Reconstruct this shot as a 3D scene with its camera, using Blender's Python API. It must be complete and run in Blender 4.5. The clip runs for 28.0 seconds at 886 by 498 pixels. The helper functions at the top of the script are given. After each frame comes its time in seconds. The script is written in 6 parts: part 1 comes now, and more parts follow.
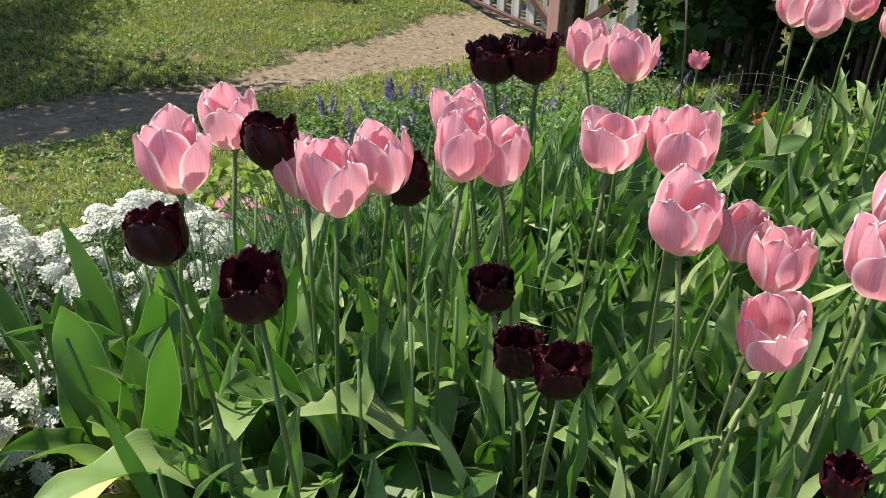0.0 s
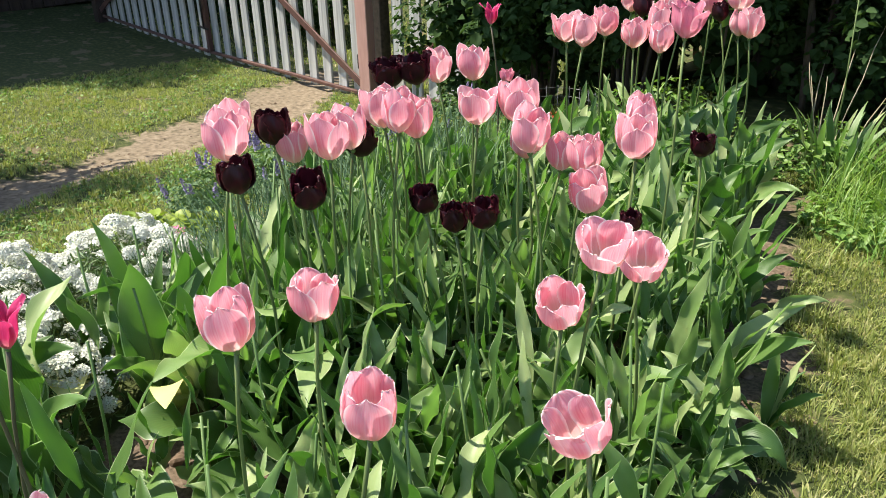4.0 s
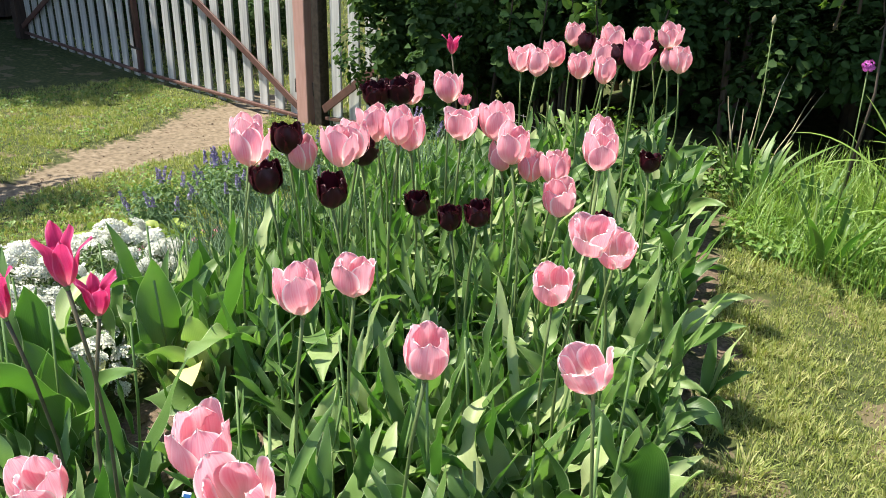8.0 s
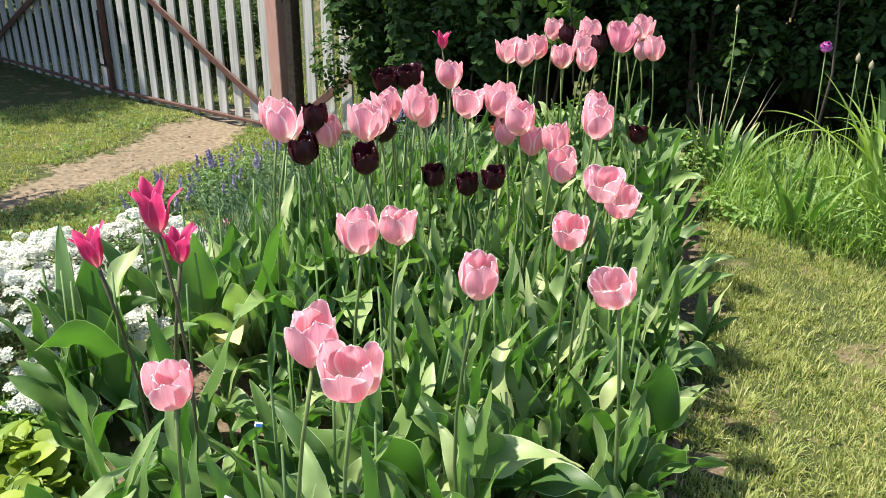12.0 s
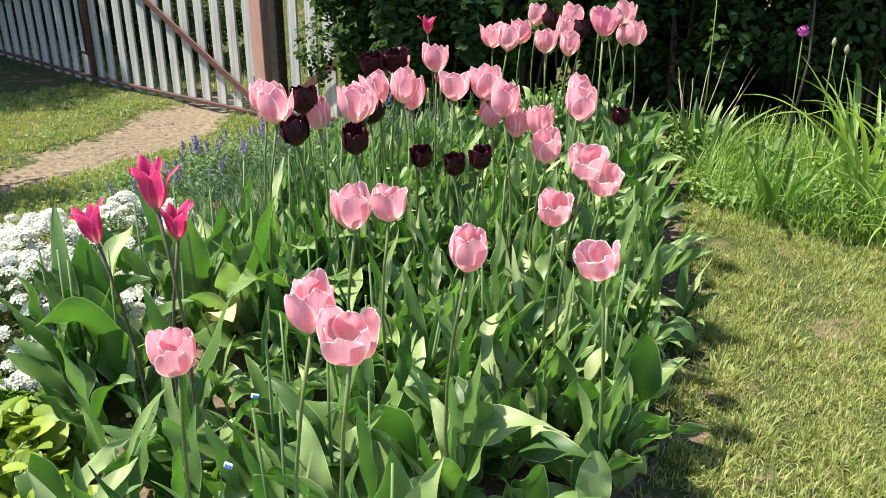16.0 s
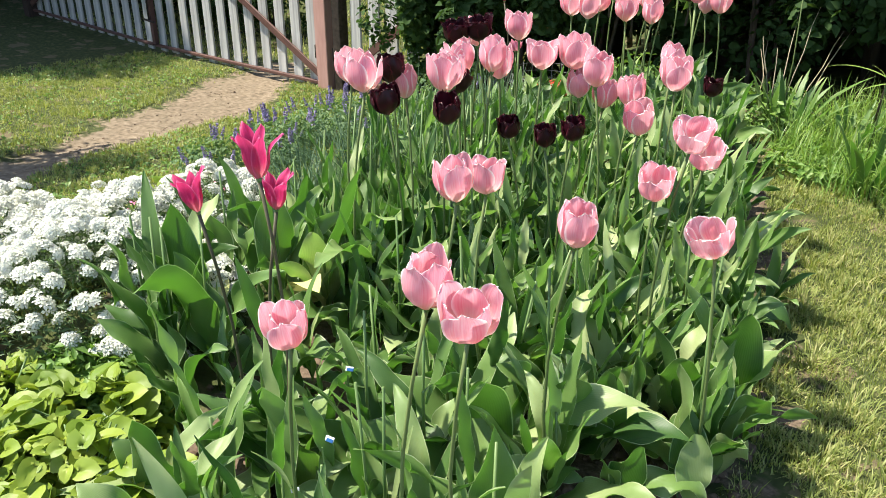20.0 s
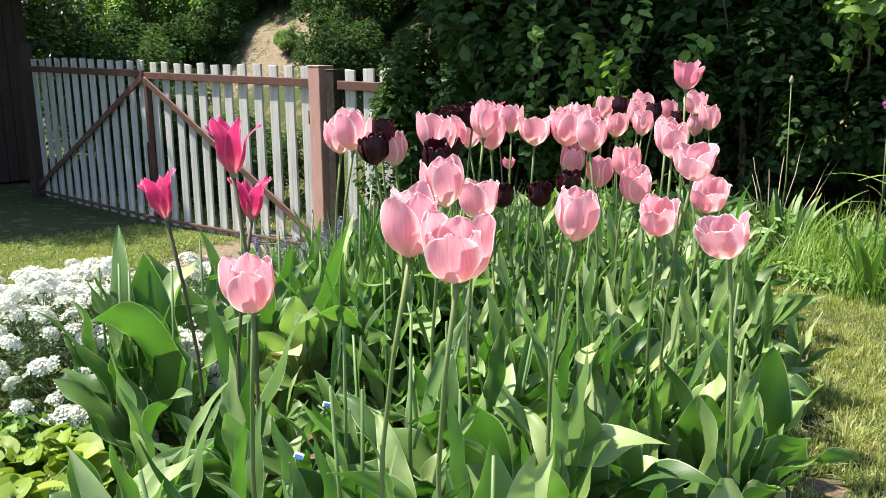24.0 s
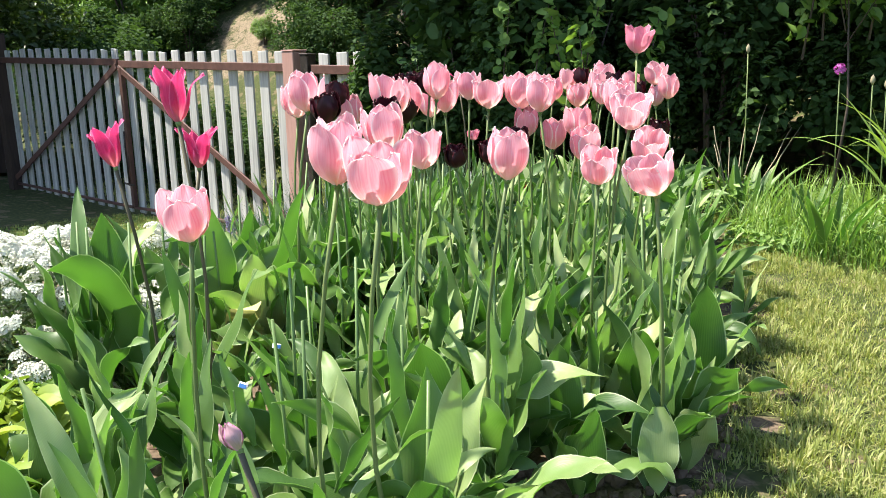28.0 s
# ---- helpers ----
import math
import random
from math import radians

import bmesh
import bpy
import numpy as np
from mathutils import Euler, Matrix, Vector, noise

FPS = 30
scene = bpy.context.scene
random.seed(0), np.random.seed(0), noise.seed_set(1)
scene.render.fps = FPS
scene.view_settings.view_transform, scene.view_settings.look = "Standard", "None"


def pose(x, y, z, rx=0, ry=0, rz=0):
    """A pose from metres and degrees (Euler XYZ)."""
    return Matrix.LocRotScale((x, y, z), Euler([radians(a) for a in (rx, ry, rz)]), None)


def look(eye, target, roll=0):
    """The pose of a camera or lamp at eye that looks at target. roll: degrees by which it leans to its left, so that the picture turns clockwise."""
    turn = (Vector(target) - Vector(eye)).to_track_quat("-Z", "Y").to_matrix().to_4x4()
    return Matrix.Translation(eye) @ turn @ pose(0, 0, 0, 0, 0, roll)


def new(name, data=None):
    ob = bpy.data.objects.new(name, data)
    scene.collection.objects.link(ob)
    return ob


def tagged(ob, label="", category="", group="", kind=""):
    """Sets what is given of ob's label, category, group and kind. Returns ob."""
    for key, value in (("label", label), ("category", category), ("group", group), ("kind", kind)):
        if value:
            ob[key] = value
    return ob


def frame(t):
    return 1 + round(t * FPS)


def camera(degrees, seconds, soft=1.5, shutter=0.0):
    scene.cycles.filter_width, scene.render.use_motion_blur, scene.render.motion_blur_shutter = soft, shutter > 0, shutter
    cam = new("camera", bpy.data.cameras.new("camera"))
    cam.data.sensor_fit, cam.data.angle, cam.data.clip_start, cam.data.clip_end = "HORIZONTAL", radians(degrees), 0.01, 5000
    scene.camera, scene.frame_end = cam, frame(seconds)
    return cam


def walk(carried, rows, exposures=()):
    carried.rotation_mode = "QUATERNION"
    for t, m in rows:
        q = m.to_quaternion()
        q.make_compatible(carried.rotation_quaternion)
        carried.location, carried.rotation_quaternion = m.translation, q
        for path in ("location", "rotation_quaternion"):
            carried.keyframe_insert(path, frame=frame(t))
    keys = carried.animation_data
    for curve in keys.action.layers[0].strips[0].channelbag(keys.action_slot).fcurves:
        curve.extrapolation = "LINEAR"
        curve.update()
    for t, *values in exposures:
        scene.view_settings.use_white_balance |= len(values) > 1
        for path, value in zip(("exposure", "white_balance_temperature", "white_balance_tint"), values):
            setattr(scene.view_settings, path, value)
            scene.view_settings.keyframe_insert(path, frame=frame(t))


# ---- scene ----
cam = camera(56.0, 28.0, soft=0.9)
PATH = [
    (0, (-0.117, 0.949, 1.543), (-1.632, 1.708, 0.48), 0.8),
    (0.5, (-0.083, 0.868, 1.591), (-1.534, 1.735, 0.522), -1.6),
    (1, (0.036, 0.841, 1.591), (-1.422, 1.724, 0.544), -1.8),
    (1.5, (0.141, 0.806, 1.603), (-1.341, 1.663, 0.569), -2.1),
    (2, (0.126, 0.725, 1.602), (-1.347, 1.647, 0.612), -0.8),
    (2.5, (0.108, 0.562, 1.611), (-1.266, 1.654, 0.653), -0.8),
    (3, (0.149, 0.482, 1.628), (-1.175, 1.638, 0.674), -1.8),
    (3.5, (0.267, 0.466, 1.627), (-1.087, 1.603, 0.692), -1.5),
    (5.5, (0.412, 0.12, 1.687), (-0.871, 1.401, 0.843), -1.4),
    (6, (0.407, 0.112, 1.691), (-0.858, 1.419, 0.861), -0.7),
    (6.5, (0.418, 0.115, 1.691), (-0.839, 1.44, 0.875), -0.4),
    (7, (0.416, 0.109, 1.692), (-0.829, 1.449, 0.883), 0.7),
    (7.5, (0.414, 0.106, 1.695), (-0.824, 1.446, 0.875), 1.5),
    (8, (0.417, 0.105, 1.688), (-0.81, 1.431, 0.83), 1.8),
    (8.5, (0.419, 0.093, 1.683), (-0.812, 1.411, 0.817), 2.4),
    (9, (0.414, 0.085, 1.679), (-0.837, 1.392, 0.825), 2.7),
    (9.5, (0.413, 0.072, 1.676), (-0.848, 1.375, 0.831), 2.5),
    (10, (0.423, 0.102, 1.671), (-0.878, 1.391, 0.868), 3.5),
    (10.5, (0.462, 0.097, 1.641), (-0.918, 1.327, 0.879), 5.0),
    (11, (0.483, 0.031, 1.644), (-0.88, 1.266, 0.857), 3.2),
    (11.5, (0.457, -0.079, 1.654), (-0.809, 1.243, 0.847), 0.4),
    (12, (0.468, -0.146, 1.654), (-0.705, 1.249, 0.83), 0.7),
    (12.5, (0.478, -0.155, 1.657), (-0.656, 1.27, 0.832), 1.2),
    (14.5, (0.503, -0.197, 1.658), (-0.653, 1.206, 0.824), 1.1),
    (15, (0.498, -0.201, 1.65), (-0.647, 1.199, 0.796), 1.3),
    (15.5, (0.495, -0.199, 1.647), (-0.642, 1.206, 0.791), 1.2),
    (16, (0.494, -0.197, 1.652), (-0.64, 1.215, 0.804), 0.9),
    (16.5, (0.498, -0.202, 1.651), (-0.641, 1.203, 0.797), 0.9),
    (17, (0.495, -0.202, 1.652), (-0.659, 1.2, 0.812), 1.2),
    (17.5, (0.444, -0.211, 1.664), (-0.755, 1.199, 0.906), 1.2),
    (18, (0.389, -0.239, 1.655), (-0.86, 1.114, 0.874), 1.0),
    (18.5, (0.371, -0.232, 1.652), (-0.862, 1.099, 0.811), 1.2),
    (19, (0.374, -0.228, 1.646), (-0.837, 1.098, 0.765), 1.1),
    (19.5, (0.373, -0.232, 1.639), (-0.835, 1.077, 0.729), 0.8),
    (20, (0.395, -0.229, 1.637), (-0.805, 1.086, 0.725), 0.3),
    (20.5, (0.415, -0.232, 1.641), (-0.797, 1.093, 0.76), -0.2),
    (21, (0.421, -0.199, 1.646), (-0.867, 1.072, 0.796), -0.1),
    (21.5, (0.414, -0.138, 1.617), (-0.948, 1.033, 0.737), 0.4),
    (23.5, (0.357, -0.208, 1.405), (-0.917, 1.222, 0.828), 0.9),
    (24, (0.403, -0.215, 1.301), (-0.904, 1.224, 0.829), -0.0),
    (24.5, (0.432, -0.21, 1.283), (-0.888, 1.231, 0.861), -0.8),
    (25, (0.453, -0.184, 1.271), (-0.873, 1.249, 0.838), -1.1),
    (25.5, (0.469, -0.146, 1.259), (-0.818, 1.309, 0.785), -1.0),
    (26, (0.469, -0.161, 1.246), (-0.799, 1.304, 0.75), -0.6),
    (26.5, (0.501, -0.207, 1.244), (-0.763, 1.252, 0.722), -0.5),
    (27, (0.509, -0.209, 1.239), (-0.746, 1.261, 0.725), -0.8),
    (27.5, (0.512, -0.217, 1.239), (-0.756, 1.251, 0.751), -0.8),
    (28, (0.506, -0.221, 1.237), (-0.771, 1.237, 0.743), -0.8),
]
walk(cam, [(t, look(e, g, r)) for t, e, g, r in PATH],
     [(0.0, 0.75), (1.5, 0.85), (3.0, 1.0), (6.0, 1.18), (21.0, 1.2), (25.0, 1.35), (28.0, 1.45)])

# ---- world, sun, exposure ----
SUN_TO = Vector((-0.44, -0.26, 0.86)).normalized()
world = bpy.data.worlds.new("sky")
scene.world = world
world.use_nodes = True
wn, wl = world.node_tree.nodes, world.node_tree.links
sky = wn.new("ShaderNodeTexSky")
sky.sky_type = "NISHITA"
sky.sun_disc = False
sky.sun_elevation = math.asin(SUN_TO.z)
sky.sun_rotation = math.atan2(SUN_TO.x, SUN_TO.y)
wn["Background"].inputs["Strength"].default_value = 0.130
wl.new(sky.outputs["Color"], wn["Background"].inputs["Color"])
sun = new("sun", bpy.data.lights.new("sun", "SUN"))
sun.data.energy = 4.7
sun.data.angle = radians(0.55)
sun.data.color = (1.0, 0.94, 0.81)
sun.matrix_world = look((0, 0, 12), tuple(Vector((0, 0, 12)) - SUN_TO))


# ---- material helpers ----
def material(name, rough=0.6, spec=0.4):
    m = bpy.data.materials.new(name)
    m.use_nodes = True
    nodes = m.node_tree.nodes
    bsdf = nodes["Principled BSDF"]
    bsdf.inputs["Roughness"].default_value = rough
    bsdf.inputs["Specular IOR Level"].default_value = spec
    return m, nodes, m.node_tree.links, bsdf


def ramp(nodes, links, fac, stops):
    r = nodes.new("ShaderNodeValToRGB")
    while len(r.color_ramp.elements) < len(stops):
        r.color_ramp.elements.new(0.5)
    for el, (p, c) in zip(r.color_ramp.elements, stops):
        el.position, el.color = p, (*c, 1)
    links.new(fac, r.inputs["Fac"])
    return r.outputs["Color"]


def noise_tex(nodes, links, scale, detail=4.0, stretch=None, space="Object"):
    t = nodes.new("ShaderNodeTexCoord")
    n = nodes.new("ShaderNodeTexNoise")
    n.inputs["Scale"].default_value = scale
    n.inputs["Detail"].default_value = detail
    if stretch:
        mp = nodes.new("ShaderNodeMapping")
        mp.inputs["Scale"].default_value = stretch
        links.new(t.outputs[space], mp.inputs["Vector"])
        links.new(mp.outputs["Vector"], n.inputs["Vector"])
    else:
        links.new(t.outputs[space], n.inputs["Vector"])
    return n.outputs["Fac"]


def mixc(nodes, links, fac, a, b, mode="MIX"):
    n = nodes.new("ShaderNodeMix")
    n.data_type, n.blend_type = "RGBA", mode
    for sock, v in ((n.inputs[0], fac), (n.inputs[6], a), (n.inputs[7], b)):
        if isinstance(v, (int, float)):
            sock.default_value = v
        elif isinstance(v, tuple):
            sock.default_value = (*v, 1)
        else:
            links.new(v, sock)
    return n.outputs[2]


def maths(nodes, links, op, a, b=0.0, c=0.0):
    n = nodes.new("ShaderNodeMath")
    n.operation = op
    for sock, v in zip(n.inputs, (a, b, c)):
        if isinstance(v, (int, float)):
            sock.default_value = v
        else:
            links.new(v, sock)
    return n.outputs[0]


def bump(nodes, links, bsdf, height, strength=0.3, distance=0.01):
    b = nodes.new("ShaderNodeBump")
    b.inputs["Strength"].default_value = strength
    b.inputs["Distance"].default_value = distance
    links.new(height, b.inputs["Height"])
    links.new(b.outputs["Normal"], bsdf.inputs["Normal"])


def thin(m, nodes, links, bsdf, colour, share):
    """Lets light through a thin blade or petal."""
    tr = nodes.new("ShaderNodeBsdfTranslucent")
    links.new(colour, tr.inputs["Color"])
    mx = nodes.new("ShaderNodeMixShader")
    mx.inputs["Fac"].default_value = share
    links.new(bsdf.outputs["BSDF"], mx.inputs[1])
    links.new(tr.outputs["BSDF"], mx.inputs[2])
    links.new(mx.outputs["Shader"], nodes["Material Output"].inputs["Surface"])


def leaf_material(name, dark, light, rough=0.45, spec=0.5, share=0.3, per="object", glow=(1.5, 1.6, 0.7), veins=True, rim=0.0, blot=(14.0, 0.5, 0.6), pale=None):
    m, nodes, links, bsdf = material(name, rough, spec)
    if per == "object":
        rnd = nodes.new("ShaderNodeObjectInfo").outputs["Random"]
    else:
        rnd = nodes.new("ShaderNodeNewGeometry").outputs["Random Per Island"]
    n = noise_tex(nodes, links, blot[0], 3.0)
    f = maths(nodes, links, "MULTIPLY_ADD", n, blot[1], maths(nodes, links, "MULTIPLY", rnd, blot[2]))
    col = ramp(nodes, links, f, [(0.15, dark), (0.95, light)] if pale is None else [(0.15, dark), (0.74, light), (1.0, pale)])
    if veins:
        uv = nodes.new("ShaderNodeTexCoord").outputs["UV"]
        w = nodes.new("ShaderNodeTexWave")
        w.inputs["Scale"].default_value = 7.0
        w.inputs["Distortion"].default_value = 2.2
        w.inputs["Detail"].default_value = 1.5
        links.new(uv, w.inputs["Vector"])
        col = mixc(nodes, links, maths(nodes, links, "MULTIPLY", w.outputs["Fac"], 0.18), col, light)
        bump(nodes, links, bsdf, w.outputs["Fac"], 0.10, 0.002)
    # pale line along both margins paints the highlight of their slightly curled edges
    if rim:
        across = nodes.new("ShaderNodeSeparateXYZ")
        links.new(nodes.new("ShaderNodeTexCoord").outputs["UV"], across.inputs[0])
        side = maths(nodes, links, "ABSOLUTE", maths(nodes, links, "MULTIPLY_ADD", across.outputs[0], 2.0, -1.0))
        col = mixc(nodes, links, maths(nodes, links, "MULTIPLY", maths(nodes, links, "GREATER_THAN", side, 0.955), rim), col, (0.42, 0.48, 0.28))
    links.new(col, bsdf.inputs["Base Color"])
    tcol = mixc(nodes, links, 1.0, col, glow, "MULTIPLY")
    thin(m, nodes, links, bsdf, tcol, share)
    return m


def petal_material(name, base, mid, edge, streak, share, rough=0.45, edge_at=0.8, foot=0.25):
    """Colours by the place on the petal: base to tip along v, a paler rim at the edges."""
    m, nodes, links, bsdf = material(name, rough, 0.3)
    uv = nodes.new("ShaderNodeSeparateXYZ")
    links.new(nodes.new("ShaderNodeTexCoord").outputs["UV"], uv.inputs[0])
    u, v = uv.outputs[0], uv.outputs[1]
    side = maths(nodes, links, "ABSOLUTE", maths(nodes, links, "MULTIPLY_ADD", u, 2.0, -1.0))
    rim = maths(nodes, links, "MAXIMUM", side, maths(nodes, links, "POWER", v, 1.6))
    n = noise_tex(nodes, links, 60.0, 3.0)
    rim = maths(nodes, links, "ADD", rim, maths(nodes, links, "MULTIPLY_ADD", n, 0.10, -0.05))
    rimf = nodes.new("ShaderNodeMapRange")
    rimf.inputs[1].default_value, rimf.inputs[2].default_value = edge_at, 0.95
    links.new(rim, rimf.inputs[0])
    w = nodes.new("ShaderNodeTexNoise")
    mp = nodes.new("ShaderNodeMapping")
    mp.inputs["Scale"].default_value = (26.0, 1.6, 1.0)
    links.new(nodes.new("ShaderNodeTexCoord").outputs["UV"], mp.inputs["Vector"])
    links.new(mp.outputs["Vector"], w.inputs["Vector"])
    w.inputs["Scale"].default_value = 1.0
    col = mixc(nodes, links, ramp(nodes, links, v, [(0.0, (0, 0, 0)), (foot, (1, 1, 1))]), base, mid)
    lines = nodes.new("ShaderNodeMapRange")
    lines.inputs[1].default_value, lines.inputs[2].default_value = 0.34, 0.68
    links.new(w.outputs["Fac"], lines.inputs[0])
    col = mixc(nodes, links, maths(nodes, links, "MULTIPLY", lines.outputs[0], 0.62), col, streak)
    rnd = nodes.new("ShaderNodeObjectInfo").outputs["Random"]
    col = mixc(nodes, links, maths(nodes, links, "MULTIPLY", rnd, 0.14), col, edge)
    col = mixc(nodes, links, rimf.outputs[0], col, edge)
    links.new(col, bsdf.inputs["Base Color"])
    bump(nodes, links, bsdf, w.outputs["Fac"], 0.12, 0.003)
    thin(m, nodes, links, bsdf, col, share)
    return m


def plain_material(name, c1, c2, scale=20.0, rough=0.6, metal=0.0, spec=0.4, relief=0.2, stretch=None):
    m, nodes, links, bsdf = material(name, rough, spec)
    n = noise_tex(nodes, links, scale, 5.0, stretch)
    big = noise_tex(nodes, links, scale * 0.13, 2.0)
    col = ramp(nodes, links, n, [(0.3, c1), (0.7, c2)])
    col = mixc(nodes, links, maths(nodes, links, "MULTIPLY", big, 0.35), col, c1)
    rnd = nodes.new("ShaderNodeObjectInfo").outputs["Random"]
    col = mixc(nodes, links, maths(nodes, links, "MULTIPLY", rnd, 0.3), col, c1)
    links.new(col, bsdf.inputs["Base Color"])
    bsdf.inputs["Metallic"].default_value = metal
    bump(nodes, links, bsdf, n, relief, 0.006)
    return m


M_TULIP_LEAF = leaf_material("tulip_leaf", (0.028, 0.080, 0.019), (0.138, 0.230, 0.060), 0.46, 0.42, 0.26, pale=(0.37, 0.43, 0.205), glow=(0.98, 1.60, 0.46), rim=0.75, blot=(9.0, 0.5, 0.75))
M_BACK_LEAF = leaf_material("back_tulip_leaf", (0.028, 0.080, 0.019), (0.138, 0.230, 0.060), 0.46, 0.42, 0.26, pale=(0.37, 0.43, 0.205), glow=(0.98, 1.60, 0.46), per="island", rim=0.75, blot=(9.0, 0.5, 0.75))
M_STEM = leaf_material("tulip_stem", (0.10, 0.18, 0.05), (0.19, 0.28, 0.095), 0.45, 0.5, 0.15, veins=False)
M_STALK = leaf_material("flower_stalk", (0.088, 0.13, 0.04), (0.18, 0.235, 0.078), 0.5, 0.4, 0.1, veins=False)
M_STEM_DARK = leaf_material("lily_tulip_stem", (0.06, 0.055, 0.03), (0.125, 0.105, 0.06), 0.5, 0.4, 0.05, veins=False)
M_YELLOW_LEAF = leaf_material("fading_leaf", (0.50, 0.50, 0.17), (0.68, 0.66, 0.30), 0.55, 0.4, 0.15, glow=(1.05, 1.05, 0.9))
M_PINK = petal_material("pink_petal", (0.87, 0.66, 0.55), (0.84, 0.30, 0.395), (0.96, 0.87, 0.86), (0.92, 0.60, 0.65), 0.46, edge_at=0.79, foot=0.28)
M_BUD = petal_material("bud_petal", (0.34, 0.40, 0.20), (0.55, 0.34, 0.36), (0.62, 0.20, 0.50), (0.60, 0.46, 0.42), 0.3, edge_at=0.86, foot=0.5)
M_ROSE = petal_material("rose_petal", (0.74, 0.47, 0.50), (0.72, 0.21, 0.33), (0.86, 0.48, 0.55), (0.78, 0.33, 0.42), 0.42)
M_LILY = petal_material("magenta_petal", (0.62, 0.32, 0.28), (0.57, 0.020, 0.13), (0.74, 0.16, 0.35), (0.68, 0.07, 0.23), 0.45)
M_BLACK = petal_material("maroon_petal", (0.045, 0.008, 0.014), (0.020, 0.003, 0.007), (0.075, 0.007, 0.013), (0.03, 0.004, 0.012), 0.22, 0.38, 0.86)
M_STAMEN = plain_material("stamen", (0.76, 0.64, 0.24), (0.86, 0.78, 0.44), 90, 0.7)
M_WHITE = leaf_material("candytuft_petal", (0.60, 0.62, 0.53), (0.77, 0.77, 0.71), 0.6, 0.3, 0.3, per="island", glow=(1, 1, 1), veins=False)
M_TUFT_LEAF = leaf_material("candytuft_leaf", (0.05, 0.10, 0.03), (0.15, 0.22, 0.08), 0.5, 0.4, 0.2, per="island", veins=False)
M_LIME = leaf_material("lime_leaf", (0.13, 0.215, 0.022), (0.315, 0.39, 0.055), 0.5, 0.35, 0.30, glow=(1.1, 1.15, 0.6), veins=False)
M_FESCUE = leaf_material("grey_blade", (0.045, 0.10, 0.048), (0.14, 0.215, 0.12), 0.55, 0.3, 0.15, per="island", veins=False)
M_DAYLILY = leaf_material("daylily_blade", (0.10, 0.22, 0.035), (0.33, 0.44, 0.12), 0.42, 0.5, 0.35, per="island", veins=False)
M_GRASS = leaf_material("lawn_blade", (0.030, 0.078, 0.012), (0.30, 0.34, 0.105), 0.5, 0.3, 0.3, per="island", veins=False, blot=(42.0, 0.95, 0.50), pale=(0.44, 0.41, 0.20))
M_CAT_LEAF = leaf_material("catmint_leaf", (0.06, 0.13, 0.05), (0.17, 0.25, 0.11), 0.6, 0.3, 0.25, per="island", veins=False)
M_CAT_FLOWER = leaf_material("catmint_flower", (0.20, 0.165, 0.32), (0.38, 0.32, 0.50), 0.6, 0.3, 0.25, per="island", glow=(1, 1, 1), veins=False)
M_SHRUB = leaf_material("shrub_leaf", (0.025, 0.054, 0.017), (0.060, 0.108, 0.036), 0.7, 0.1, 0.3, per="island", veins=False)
M_TREE = leaf_material("tree_leaf", (0.034, 0.070, 0.016), (0.105, 0.155, 0.038), 0.45, 0.5, 0.28, per="island", veins=False)
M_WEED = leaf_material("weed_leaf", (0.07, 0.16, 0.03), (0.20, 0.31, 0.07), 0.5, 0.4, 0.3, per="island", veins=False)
M_BARK = plain_material("bark", (0.045, 0.032, 0.024), (0.12, 0.09, 0.07), 22, 0.9, stretch=(1, 1, 0.25), relief=0.8)
M_TWIG = plain_material("dry_stalk", (0.22, 0.19, 0.12), (0.37, 0.33, 0.22), 40, 0.8)
M_SLAT = plain_material("whitewashed_board", (0.27, 0.27, 0.265), (0.60, 0.59, 0.56), 9, 0.7, stretch=(4, 4, 0.35), relief=0.25)
M_BROWN = plain_material("red_brown_paint", (0.075, 0.034, 0.027), (0.135, 0.064, 0.050), 14, 0.6, relief=0.3)
M_PINKPOST = plain_material("faded_red_paint", (0.36, 0.20, 0.17), (0.48, 0.29, 0.25), 9, 0.6, relief=0.2, stretch=(3, 3, 0.5))
M_IRON = plain_material("dark_iron", (0.03, 0.025, 0.022), (0.09, 0.07, 0.06), 30, 0.55, 0.6)
M_WIRE = plain_material("galvanised_wire", (0.10, 0.10, 0.10), (0.22, 0.22, 0.215), 60, 0.45, 0.6)
M_SHED = plain_material("shed_board", (0.035, 0.022, 0.017), (0.075, 0.046, 0.034), 9, 0.85, stretch=(4, 4, 0.4), relief=0.4)
M_ROOF = plain_material("roofing_felt", (0.06, 0.06, 0.06), (0.13, 0.12, 0.115), 16, 0.9)
M_CLOD = plain_material("soil_clod", (0.10, 0.065, 0.042), (0.24, 0.165, 0.115), 35, 0.95, relief=0.9)
M_TAG_BLUE = plain_material("blue_plastic", (0.02, 0.09, 0.26), (0.04, 0.14, 0.34), 30, 0.35, relief=0.03)
M_TAG_WHITE = plain_material("white_plastic", (0.72, 0.74, 0.75), (0.8, 0.81, 0.82), 30, 0.35, relief=0.03)
M_RED = leaf_material("red_petal", (0.42, 0.045, 0.025), (0.60, 0.10, 0.05), 0.5, 0.4, 0.3, glow=(1, 1, 1), veins=False)
M_PHLOX = leaf_material("pink_floret", (0.55, 0.12, 0.26), (0.74, 0.26, 0.42), 0.5, 0.3, 0.3, glow=(1, 1, 1), veins=False)
M_ALLIUM = leaf_material("allium_floret", (0.36, 0.05, 0.32), (0.55, 0.14, 0.48), 0.5, 0.4, 0.3, per="island", glow=(1, 1, 1), veins=False)


